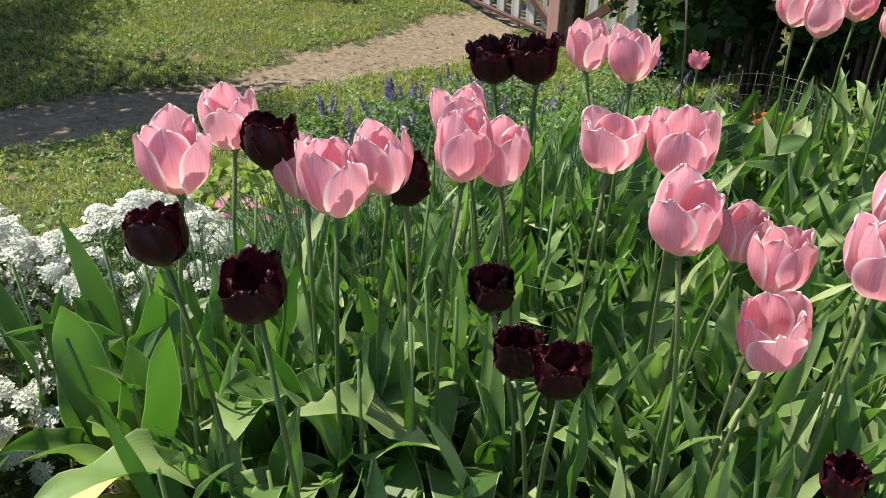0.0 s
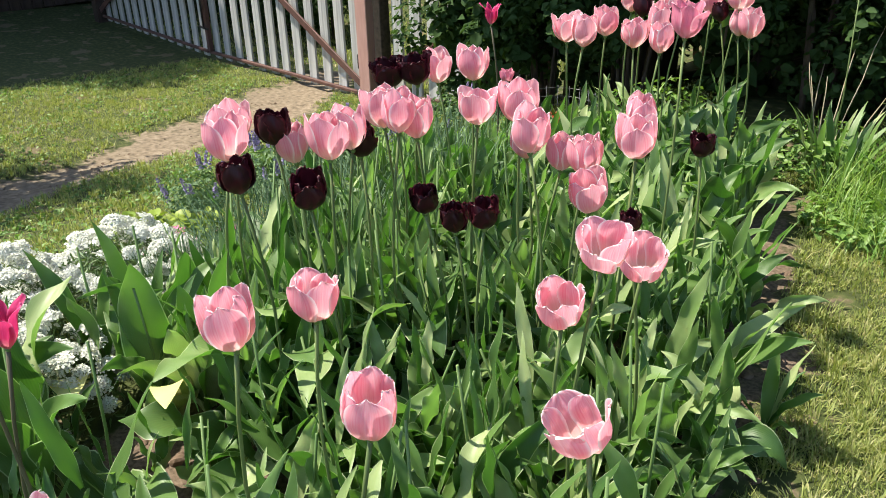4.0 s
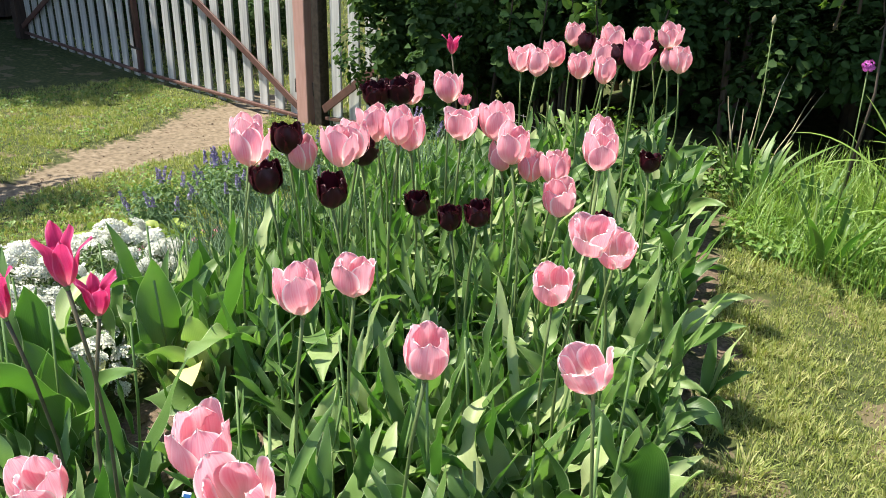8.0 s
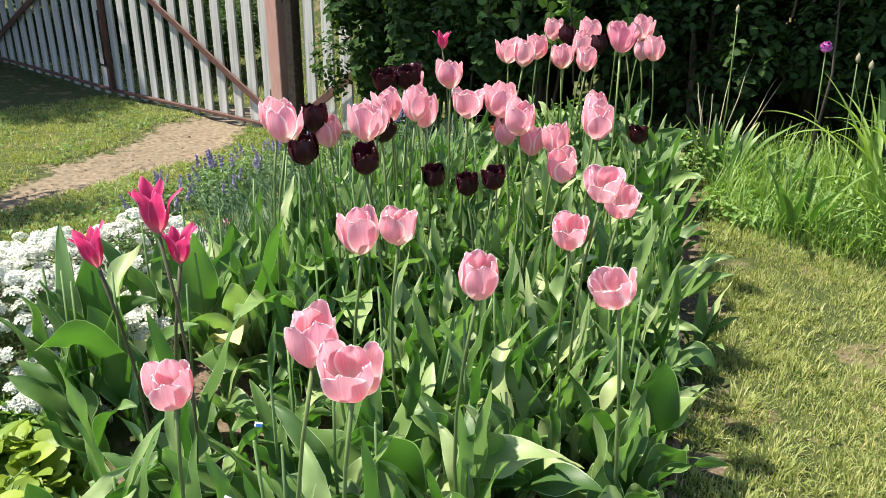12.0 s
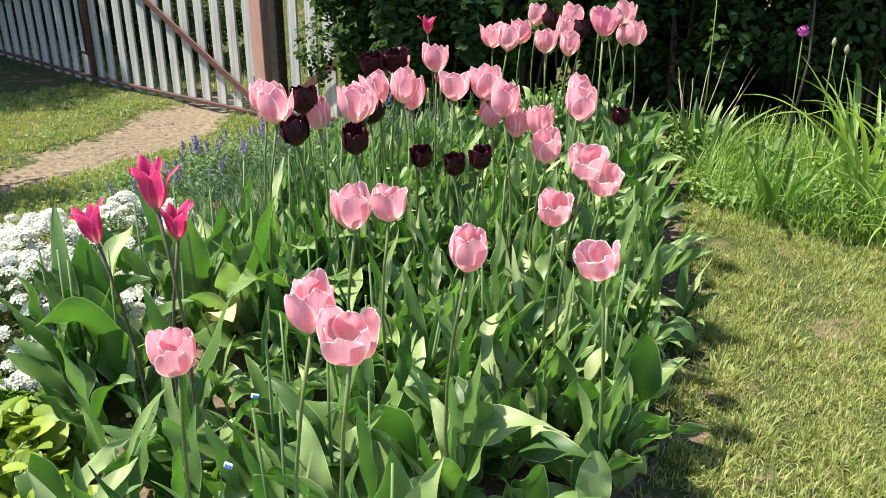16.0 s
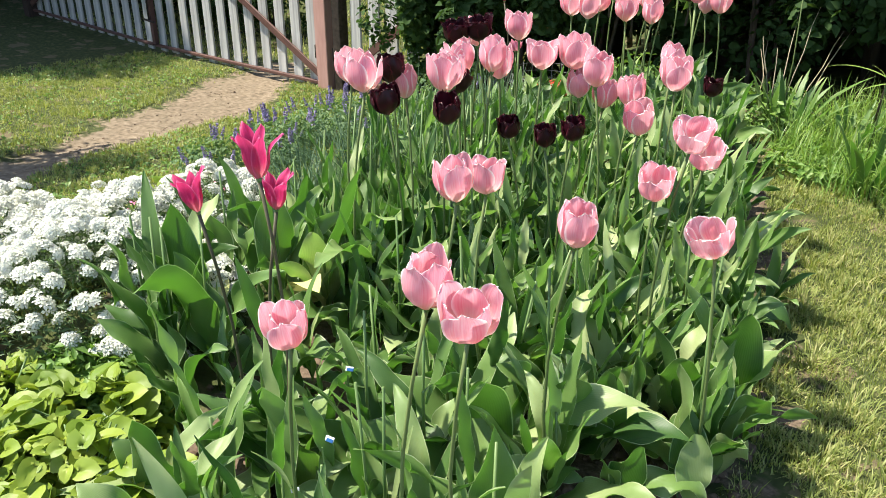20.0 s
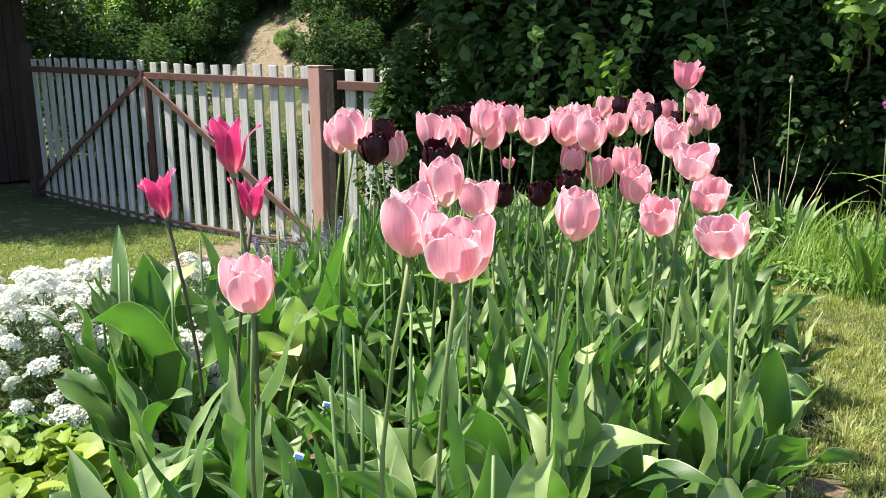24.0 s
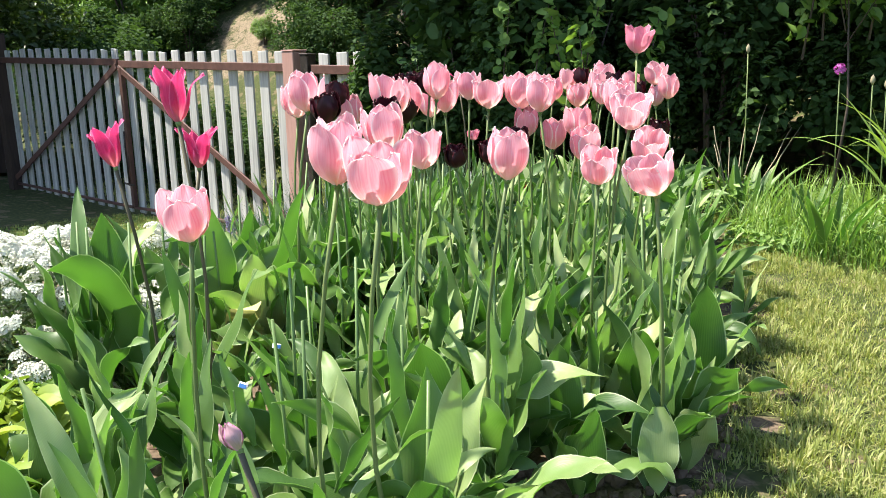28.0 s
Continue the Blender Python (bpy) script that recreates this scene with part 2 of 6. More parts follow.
# ---- mesh helpers ----
def mesh_of(name, verts, faces, mat, smooth=True, uvs=None):
    me = bpy.data.meshes.new(name)
    me.from_pydata([tuple(v) for v in verts], [], faces)
    if uvs is not None:
        lay = me.uv_layers.new(name="uv")
        flat = np.asarray(uvs, float)[[i for f in faces for i in f]].ravel()
        lay.data.foreach_set("uv", flat)
    me.materials.append(mat)
    if smooth:
        me.polygons.foreach_set("use_smooth", [True] * len(me.polygons))
    me.update()
    return me


def thing(name, label, category, place, group="", kind="", turn=0.0):
    ob = new(name)
    ob.matrix_basis = pose(*place, 0, 0, turn)
    ob.empty_display_size = 0.05
    return tagged(ob, label, category, group, kind)


def piece(name, me, parent, m=None, label=""):
    ob = new(name, me)
    ob.parent = parent
    if m is not None:
        ob.matrix_basis = m
    return tagged(ob, label)


def sheet_mesh(name, grid, mat, uvgrid=None, smooth=True):
    """A mesh from rows of points."""
    rows, cols = len(grid), len(grid[0])
    verts = [p for row in grid for p in row]
    faces = [(r * cols + c, r * cols + c + 1, (r + 1) * cols + c + 1, (r + 1) * cols + c) for r in range(rows - 1) for c in range(cols - 1)]
    uvs = [(c / (cols - 1), r / (rows - 1)) for r in range(rows) for c in range(cols)]
    return mesh_of(name, verts, faces, mat, smooth, uvs)


def tube_mesh(name, pts, radii, mat, sides=6):
    pts = [Vector(p) for p in pts]
    verts, faces = [], []
    for i, p in enumerate(pts):
        d = (pts[min(i + 1, len(pts) - 1)] - pts[max(i - 1, 0)]).normalized()
        a = d.orthogonal().normalized() if abs(d.z) < 0.95 else Vector((1, 0, 0))
        a = (a - a.dot(d) * d).normalized()
        b = d.cross(a)
        for k in range(sides):
            t = 2 * math.pi * k / sides
            verts.append(p + radii[i] * (math.cos(t) * a + math.sin(t) * b))
    for i in range(len(pts) - 1):
        for k in range(sides):
            j = (k + 1) % sides
            faces.append((i * sides + k, i * sides + j, (i + 1) * sides + j, (i + 1) * sides + k))
    faces.append(tuple(range(sides))[::-1])
    faces.append(tuple(range((len(pts) - 1) * sides, len(pts) * sides)))
    return mesh_of(name, verts, faces, mat)


def box_mesh(name, sx, sy, sz, mat, bevel=0.004, segs=1, lift=True, cut=0.0):
    """A board: bevelled, standing on its base; cut slopes its top."""
    bm = bmesh.new()
    bmesh.ops.create_cube(bm, size=1.0)
    for v in bm.verts:
        v.co = Vector((v.co.x * sx, v.co.y * sy, (v.co.z + (0.5 if lift else 0)) * sz + (cut * v.co.x if v.co.z > 0 else 0)))
    bmesh.ops.bevel(bm, geom=list(bm.edges), offset=bevel, segments=segs, affect="EDGES")
    me = bpy.data.meshes.new(name)
    bm.to_mesh(me)
    bm.free()
    me.materials.append(mat)
    return me


def leaf_cloud(name, centres, normals_up, size, mat, rng, aspect=0.6, fold=0.18, jitter=0.35):
    """Many small pointed leaves as one mesh."""
    n = len(centres)
    d = normals_up + rng.normal(0, jitter, (n, 3))
    d /= np.linalg.norm(d, axis=1)[:, None]
    a = np.cross(d, rng.normal(0, 1, (n, 3)))
    a /= np.linalg.norm(a, axis=1)[:, None]
    b = np.cross(d, a)
    s = size * rng.uniform(0.6, 1.3, n)[:, None]
    c = np.asarray(centres)
    if size > 0.04:
        w = s * aspect * 0.5
        P = [c - a * s * 0.5, c - a * s * 0.28 + b * w * 0.85 + d * s * fold * 0.6, c + a * s * 0.12 + b * w * 0.9 + d * s * fold, c + a * s * 0.62 - d * s * 0.1,
             c + a * s * 0.12 - b * w * 0.9 + d * s * fold, c - a * s * 0.28 - b * w * 0.85 + d * s * fold * 0.6]
        base = np.arange(n)[:, None] * 6
        faces = np.concatenate([base + [0, 2, 1], base + [0, 3, 2], base + [0, 4, 3], base + [0, 5, 4]], 0).tolist()
        return mesh_of(name, np.stack(P, 1).reshape(-1, 3).tolist(), faces, mat, True)
    P = [c - a * s * 0.5, c - a * s * 0.12 + b * s * aspect * 0.5 + d * s * fold, c + a * s * 0.6 - d * s * 0.1, c - a * s * 0.12 - b * s * aspect * 0.5 + d * s * fold]
    verts = np.stack(P, 1).reshape(-1, 3)
    base = np.arange(n)[:, None] * 4
    faces = np.concatenate([base + [0, 2, 1], base + [0, 3, 2]], 0).tolist()
    return mesh_of(name, verts.tolist(), faces, mat, True)


def blade_cloud(name, roots, height, width, mat, rng, lean=0.45, segs=2, heading=None, droop=0.6):
    """Grass blades as one mesh: roots (n,3)."""
    n = len(roots)
    h = height * rng.uniform(0.5, 1.25, n)
    ang = rng.uniform(0, 2 * np.pi, n) if heading is None else heading
    lean_a = np.abs(rng.normal(0, lean, n))
    out = np.stack([np.cos(ang), np.sin(ang), 0 * ang], 1)
    side = np.stack([-np.sin(ang), np.cos(ang), 0 * ang], 1)
    w = width * rng.uniform(0.6, 1.3, n)
    rows = []
    for k in range(segs):
        f = k / segs
        th = lean_a * (0.4 + droop * f)
        p = roots + out * (h * f * np.sin(th))[:, None] + np.array([0, 0, 1.0]) * (h * f * np.cos(th))[:, None]
        ww = (w * (1 - 0.35 * f))[:, None] * 0.5
        rows += [p - side * ww, p + side * ww]
    th = lean_a * (0.4 + droop)
    tip = roots + out * (h * np.sin(th))[:, None] + np.array([0, 0, 1.0]) * (h * np.cos(th))[:, None]
    rows.append(tip)
    k = len(rows)
    verts = np.stack(rows, 1).reshape(-1, 3)
    base = np.arange(n)[:, None] * k
    faces = []
    for s in range(segs - 1):
        faces += (base + [2 * s, 2 * s + 1, 2 * s + 3, 2 * s + 2]).tolist()
    faces += (base + [2 * segs - 2, 2 * segs - 1, 2 * segs]).tolist()
    return mesh_of(name, verts.tolist(), faces, mat, True)


# ---- the ground ----
def ground_z(x, y):
    x, y = np.asarray(x, float), np.asarray(y, float)
    z = np.interp(x, [-60, -9.0, -6.5, -5.3, -4.4, -3.4, -2.4, -1.6, 60], [-0.8, -0.64, -0.47, -0.42, -0.29, -0.07, 0.2, 0.45, 0.5])
    side = np.clip((-x - 2.6) / 1.5, 0, 1)
    z = z - 0.06 * side * np.clip(y - 2.5, -3, 3)
    b = np.clip((y - 7.0) / 6.0, 0, 1)
    z = z + 3.4 * b * b * (3 - 2 * b)
    return z + 0.012 * np.sin(3.1 * x + 1.3 * y) * np.sin(2.3 * y - 0.7 * x)


BED = [(-0.05, 1.10), (-0.12, 0.86), (-0.06, 0.42), (-0.12, 0.14), (-0.55, 0.14), (-0.80, 0.30), (-1.02, 0.48), (-1.22, 0.78),
       (-1.34, 1.15), (-1.55, 1.7), (-1.75, 2.4), (-1.7, 2.95), (-1.2, 3.15), (-0.82, 3.0), (-0.62, 2.55), (-0.42, 2.1), (-0.22, 1.6)]
PATHLINE = [(-6.6, 4.9), (-6.0, 4.1), (-5.62, 3.4), (-5.35, 2.7), (-5.12, 2.1), (-4.85, 1.45), (-4.65, 0.8), (-4.5, 0.0), (-4.4, -2.0)]


def inside(px, py, poly):
    px, py = np.asarray(px, float), np.asarray(py, float)
    hit = np.zeros(px.shape, bool)
    for (x1, y1), (x2, y2) in zip(poly, poly[1:] + poly[:1]):
        cross = ((y1 > py) != (y2 > py)) & (px < (x2 - x1) * (py - y1) / (y2 - y1 + 1e-12) + x1)
        hit ^= cross
    return hit


def line_gap(px, py, line):
    best = np.full(np.shape(px), 1e9)
    for (x1, y1), (x2, y2) in zip(line, line[1:]):
        dx, dy = x2 - x1, y2 - y1
        t = np.clip(((px - x1) * dx + (py - y1) * dy) / (dx * dx + dy * dy), 0, 1)
        best = np.minimum(best, np.hypot(px - x1 - t * dx, py - y1 - t * dy))
    return best


def path_width(x, y):
    return 0.38 + 0.07 * np.sin(2.1 * y) + 0.06 * np.sin(5.3 * y + x)


def path_share(x, y):
    return np.clip(1.5 - line_gap(x, y, PATHLINE) / path_width(x, y), 0, 1)


BARE = [(-0.04, 1.40, 0.06), (-0.15, 1.70, 0.07), (0.03, 1.14, 0.06), (-0.36, 2.14, 0.08), (-0.20, 1.98, 0.05), (0.10, 1.55, 0.035), (-0.42, 2.45, 0.08), (0.22, 2.25, 0.04)]


def bed_share(x, y):
    gap = line_gap(x, y, BED + BED[:1])
    sgn = np.where(inside(x, y, BED), 1, -1)
    share = np.clip(0.52 + sgn * gap / 0.16, 0, 1)
    for bx, by, br in BARE:
        share = np.maximum(share, np.clip(1.1 - np.hypot(x - bx, (y - by) * 0.8) / br, 0, 0.5))
    return share


def ground_material():
    m, nodes, links, bsdf = material("lawn_and_soil", 0.95, 0.2)
    g = noise_tex(nodes, links, 24.0, 6.0)
    big = noise_tex(nodes, links, 1.3, 3.0)
    fine = noise_tex(nodes, links, 110.0, 4.0)
    grass = ramp(nodes, links, g, [(0.3, (0.020, 0.030, 0.010)), (0.55, (0.048, 0.066, 0.018)), (0.75, (0.13, 0.12, 0.055))])
    grass = mixc(nodes, links, maths(nodes, links, "MULTIPLY", big, 0.3), grass, (0.10, 0.095, 0.04))
    bare = maths(nodes, links, "GREATER_THAN", noise_tex(nodes, links, 4.5, 4.0), 0.60)
    grass = mixc(nodes, links, maths(nodes, links, "MULTIPLY", bare, 0.75), grass, (0.15, 0.115, 0.07))
    soil = ramp(nodes, links, fine, [(0.3, (0.07, 0.05, 0.034)), (0.7, (0.19, 0.14, 0.10))])
    dust = ramp(nodes, links, g, [(0.3, (0.095, 0.070, 0.046)), (0.5, (0.20, 0.152, 0.104)), (0.72, (0.31, 0.245, 0.175))])
    dust = mixc(nodes, links, maths(nodes, links, "MULTIPLY", noise_tex(nodes, links, 2.6, 4.0), 0.6), dust, (0.15, 0.125, 0.085))
    wob = noise_tex(nodes, links, 5.5, 3.0)
    edge = maths(nodes, links, "ADD", maths(nodes, links, "MULTIPLY_ADD", g, 1.0, -0.5), maths(nodes, links, "MULTIPLY_ADD", wob, 1.2, -0.6))

    def share(name, a, b):
        at = nodes.new("ShaderNodeAttribute")
        at.attribute_name = name
        r = nodes.new("ShaderNodeMapRange")
        r.inputs[1].default_value, r.inputs[2].default_value = a, b
        links.new(maths(nodes, links, "ADD", at.outputs["Fac"], edge), r.inputs[0])
        return r.outputs[0]

    col = mixc(nodes, links, share("dust", 0.4, 0.7), grass, dust)
    col = mixc(nodes, links, share("soil", 0.4, 0.62), col, soil)
    links.new(col, bsdf.inputs["Base Color"])
    bump(nodes, links, bsdf, maths(nodes, links, "ADD", g, maths(nodes, links, "MULTIPLY", fine, 0.5)), 0.32, 0.010)
    return m


M_GROUND = ground_material()


def spaced(lo, hi, step, far):
    mid = list(np.arange(lo, hi, step))
    grow, s = [], step
    p = hi
    while p < far:
        grow.append(p)
        s *= 1.22
        p += s
    left, s, p = [], step, lo
    while p > -far:
        s *= 1.22
        p -= s
        left.append(p)
    return np.array(left[::-1] + mid + grow + [far])


def build_ground():
    xs, ys = spaced(-8.0, 2.4, 0.055, 900), spaced(-0.6, 5.2, 0.055, 900)
    X, Y = np.meshgrid(xs, ys)
    soil, dust = bed_share(X, Y), path_share(X, Y)
    dust = np.maximum(dust, np.clip(1.6 - np.hypot((X + 13.8) / 1.3, (Y - 10.7) / 1.1), 0, 1))
    r = np.random.default_rng(5)
    Z = ground_z(X, Y) + soil * r.normal(0, 0.007, X.shape) - 0.03 * dust + (0.006 * np.sin(9 * X + 3 * np.sin(5 * Y)) * np.sin(11 * Y + 2 * np.sin(7 * X)) + r.normal(0, 0.0025, X.shape)) * dust
    verts = np.stack([X, Y, Z], -1).reshape(-1, 3).tolist()
    c = len(xs)
    faces = [(j * c + i, j * c + i + 1, (j + 1) * c + i + 1, (j + 1) * c + i) for j in range(len(ys) - 1) for i in range(c - 1)]
    me = mesh_of("ground", verts, faces, M_GROUND)
    for name, val in (("soil", soil), ("dust", dust)):
        at = me.attributes.new(name, "FLOAT", "POINT")
        at.data.foreach_set("value", val.ravel().astype(np.float32))
    tagged(new("ground", me), "sloping lawn with a worn dirt path and a soil bed", "ground", kind="structure")


build_ground()


# ---- gate, post, wicket ----
FY = 4.62


def slat_at(parent, me, x, z, y=0.0, tilt=0.0):
    return piece("slat", me, parent, pose(x, y, z, 0, tilt, 0))


def bar_between(name, parent, a, b, w, d, mat, label=""):
    a, b = Vector(a), Vector(b)
    me = box_mesh(name, w, d, (b - a).length, mat, 0.004)
    ang = math.degrees(math.atan2((b - a).x, (b - a).z))
    return piece(name, me, parent, Matrix.Translation(a) @ pose(0, 0, 0, 0, ang, 0), label)


def gate_leaf(x0, x1, z_top, zb0, zb1, brace_down, label):
    """x0..x1 along the fence, slats behind, rails and brace in front."""
    rng = random.Random(int(abs(x0) * 100))
    root = thing("gate_leaf", label, "gate", (x0, FY, zb0), "double gate leaves")
    n = max(2, round(abs(x1 - x0) / 0.236))
    step = (x1 - x0) / n
    meshes = [box_mesh("slat", w, 0.022, 1.0, M_SLAT, 0.003, cut=c) for w, c in ((0.128, 0.0), (0.134, 0.006), (0.122, -0.006), (0.13, 0.003))]
    for i in range(n):
        x = step * (i + 0.5) + rng.uniform(-0.008, 0.008)
        f = (i + 0.5) / n
        zb = zb0 + (zb1 - zb0) * f + rng.uniform(-0.01, 0.01)
        zt = z_top + rng.uniform(-0.014, 0.016)
        o = slat_at(root, meshes[rng.randrange(4)], x, zb - zb0, 0, rng.uniform(-0.5, 0.5))
        o.scale = (1, 1, zt - zb)
    bar_between("top_rail", root, (0, -0.035, z_top - 0.14 - zb0), (x1 - x0, -0.035, z_top - 0.14 - zb0), 0.075, 0.045, M_BROWN)
    bar_between("bottom_rail", root, (0, -0.035, 0.06), (x1 - x0, -0.035, 0.06 + zb1 - zb0), 0.03, 0.035, M_BROWN)
    a, b = ((0.04, 0.14), (x1 - x0, z_top - 0.18 - zb0)) if brace_down == "start" else ((0.0, z_top - 0.18 - zb0), (x1 - x0, 0.14 + zb1 - zb0))
    bar_between("brace", root, (a[0], -0.062, a[1]), (b[0], -0.062, b[1]), 0.07, 0.02, M_BROWN)
    return root


MIDX = -8.47
right_leaf = gate_leaf(-5.53, MIDX + 0.02, 1.13, -0.57, -0.70, "start", "whitewashed slatted gate leaf with red-brown rails and brace")
left_leaf = gate_leaf(MIDX - 0.02, -11.6, 1.15, -0.70, -0.74, "end", "shaded slatted gate leaf with a dark diagonal brace")
# meeting stiles with the bolt
stile = piece("stile", box_mesh("stile", 0.06, 0.05, 1.58, M_BROWN), right_leaf, pose(MIDX + 0.06 + 5.53, -0.05, 0.0 - 0.05))
bolt = piece("bolt", tube_mesh("bolt", [(0, 0, 0), (0, 0, 0.25), (0.012, -0.01, 0.4), (0, 0, 0.62)], [0.011] * 4, M_IRON), right_leaf, pose(MIDX + 0.06 + 5.53, -0.095, 0.2), "rusty drop bolt")
hasp = piece("hasp", tube_mesh("hasp", [(-0.09, 0, 0), (0, -0.01, 0.0), (0.11, 0, -0.005)], [0.012] * 3, M_IRON), right_leaf, pose(MIDX + 0.06 + 5.53, -0.1, 0.22), "iron hasp")
ring = piece("chain", tube_mesh("chain", [(0.0, 0, 0.5), (0.05, -0.02, 0.42), (0.01, -0.02, 0.33), (0.06, -0.02, 0.22), (0.02, 0, 0.12)], [0.008] * 5, M_IRON), right_leaf, pose(MIDX - 0.06 + 5.53, -0.1, 0.85), "hanging loop of chain")


def gate_post(x, w, z0, z1, mat, label):
    root = thing("gate_post", label, "post", (x, FY - 0.02, z0))
    piece("shaft", box_mesh("shaft", w, w, z1 - z0 + 0.3, mat, 0.006), root, pose(0, 0, -0.3))
    piece("cap", box_mesh("cap", w + 0.01, w + 0.01, 0.012, mat, 0.003), root, pose(0, 0, z1 - z0 + 0.001))
    for zz in (0.35, 1.25):
        piece("hinge", tube_mesh("hinge", [(0, 0, -0.06), (0, 0, 0.06)], [0.016, 0.016], M_IRON), root, pose(-w / 2 - 0.012, -w / 2 + 0.02, zz))
    return root


gate_post(-5.43, 0.155, -0.56, 1.13, M_PINKPOST, "faded red steel gate post")
gate_post(-5.245, 0.10, -0.56, 1.10, M_IRON, "dark wooden post beside the gate")
gate_post(-11.72, 0.16, -0.78, 1.35, M_SHED, "dark brown post at the far gate leaf")
wicket = gate_leaf(-3.35, -5.17, 1.12, -0.28, -0.50, "end", "narrow slatted wicket with a brown brace beside the gate")
wicket.name = "wicket"


# ---- shed in the shade at the far end ----
def build_shed():
    root = thing("shed", "dark brown board shed in deep shade beside the gate", "shed", (-15.3, 3.2, -0.75))
    board = box_mesh("board", 0.15, 0.03, 3.0, M_SHED, 0.004)
    for i in range(26):
        piece("board", board, root, pose(2.0, -2.0 + 0.16 * i, 0, 0, 0, 90))
    for i in range(25):
        piece("board", board, root, pose(-1.9 + 0.16 * i, -2.08, 0))
    core = box_mesh("wall", 3.9, 4.1, 2.98, M_SHED, 0.01)
    piece("wall", core, root, pose(0, 0, 0.0))
    piece("roof", box_mesh("roof", 4.7, 4.9, 0.10, M_ROOF, 0.01), root, pose(0, 0, 3.02, 0, 4, 0))
    for yy in (-1.2, 0.4):
        piece("door_post", box_mesh("door_post", 0.12, 0.08, 2.2, M_BROWN), root, pose(2.06, yy, 0.0))


build_shed()


# ---- shrubs and trees ----
def shell_points(n, rng, rx, ry, rz, lumps, fill=0.35):
    """Points in an uneven crown: lumps of leaves with gaps between."""
    c = rng.normal(0, 1, (lumps, 3))
    c /= np.linalg.norm(c, axis=1)[:, None]
    c *= rng.uniform(0.35, 0.95, lumps)[:, None] * [rx, ry, rz]
    k = rng.integers(0, lumps, n)
    d = rng.normal(0, 1, (n, 3))
    d /= np.linalg.norm(d, axis=1)[:, None]
    r = (fill + (1 - fill) * rng.uniform(0, 1, n)) ** 0.6
    size = (0.24 + 0.14 * rng.uniform(0, 1, lumps))[k]
    return c[k] + d * (r * size)[:, None] * [rx, ry, rz], d


def shrub_meshes(seed, h, spread, leaves, size, mat, lumps=26):
    rng = np.random.default_rng(seed)
    p, d = shell_points(leaves, rng, spread, spread * 0.8, h * 0.52, lumps)
    p[:, 2] += h * 0.52
    p[:, 2] = np.maximum(p[:, 2], 0.05)
    up = d * 0.6 + [0, 0, 0.8]
    foliage = leaf_cloud("foliage", p, up, size, mat, rng, 0.72)
    stems = []
    for i in range(6):
        a = rng.uniform(0, 6.28)
        r = spread * rng.uniform(0.25, 0.6)
        e = (r * math.cos(a), r * math.sin(a), h * rng.uniform(0.6, 0.85))
        stems.append(tube_mesh("stem", [(0.08 * math.cos(a), 0.08 * math.sin(a), -0.1), (e[0] * 0.4, e[1] * 0.4, e[2] * 0.45), e], [0.022, 0.016, 0.006], M_BARK))
    return foliage, stems


def shrub(place, turn, scale, meshes, label, name="shrub", group="hedge of shrubs"):
    root = thing(name, label, "shrub", place, group, turn=turn)
    root.scale = (scale, scale, scale)
    piece("foliage", meshes[0], root)
    for s in meshes[1]:
        piece("stem", s, root)
    return root


HEDGE = [shrub_meshes(11 + i, 2.5, 0.85, 5200, 0.082, M_SHRUB) for i in range(3)]
rng = random.Random(3)
for i, (x, y, s) in enumerate([(-3.6, 4.5, 0.80), (-3.88, 4.38, 0.62), (-2.95, 4.2, 0.95), (-2.5, 4.2, 1.05), (-1.65, 4.25, 1.1), (-0.8, 4.45, 1.05), (0.1, 4.6, 1.1), (1.0, 4.7, 1.1), (1.9, 4.4, 1.05),
                               (-2.1, 3.75, 0.6), (-1.2, 3.85, 0.6), (-0.35, 4.0, 0.62), (0.55, 4.05, 0.62), (1.5, 4.0, 0.65), (2.5, 3.9, 0.7), (-2.75, 3.85, 0.55), (-3.4, 5.3, 1.0), (-3.0, 5.1, 1.3), (-1.8, 5.3, 1.35), (-0.5, 5.5, 1.35), (0.8, 5.8, 1.4), (2.2, 5.6, 1.35), (3.0, 4.4, 1.2)]):
    shrub((x, y, float(ground_z(x, y))), rng.uniform(0, 360), s, HEDGE[i % 3], "dense dark green leafy shrub in shade")


def limb_tree(seed, h, crown_z, rx, ry, rz, leaves, size, mat, lumps=34, aside=(0.0, 0.0)):
    r = np.random.default_rng(seed)
    p, d = shell_points(leaves, r, rx, ry, rz, lumps, 0.2)
    p += [aside[0], aside[1], crown_z]
    crown = leaf_cloud("crown", p, d * 0.4 + [0, 0, 0.8], size, mat, r, 0.7, 0.15, 0.6)
    trunk = tube_mesh("trunk", [(0, 0, -0.2), (0.03, 0.02, h * 0.3), (-0.05, 0.04, h * 0.6), (0.02, 0, h * 0.9)], [0.16, 0.12, 0.08, 0.03], M_BARK, 9)
    limbs = []
    for i in range(7):
        a = i * 0.9 + r.uniform(0, 0.5)
        z0 = h * r.uniform(0.3, 0.65)
        e = (aside[0] + rx * 0.7 * math.cos(a), aside[1] + ry * 0.7 * math.sin(a), z0 + h * r.uniform(0.15, 0.3))
        limbs.append(tube_mesh("limb", [(0, 0, z0), (e[0] * 0.5, e[1] * 0.5, z0 + (e[2] - z0) * 0.65), e], [0.055, 0.035, 0.01], M_BARK))
    return crown, trunk, limbs


def tree(place, turn, scale, meshes, label, group="trees"):
    root = thing("tree", label, "tree", place, group, turn=turn)
    root.scale = (scale, scale, scale)
    piece("trunk", meshes[1], root)
    piece("crown", meshes[0], root)
    for l in meshes[2]:
        piece("limb", l, root)
    return root


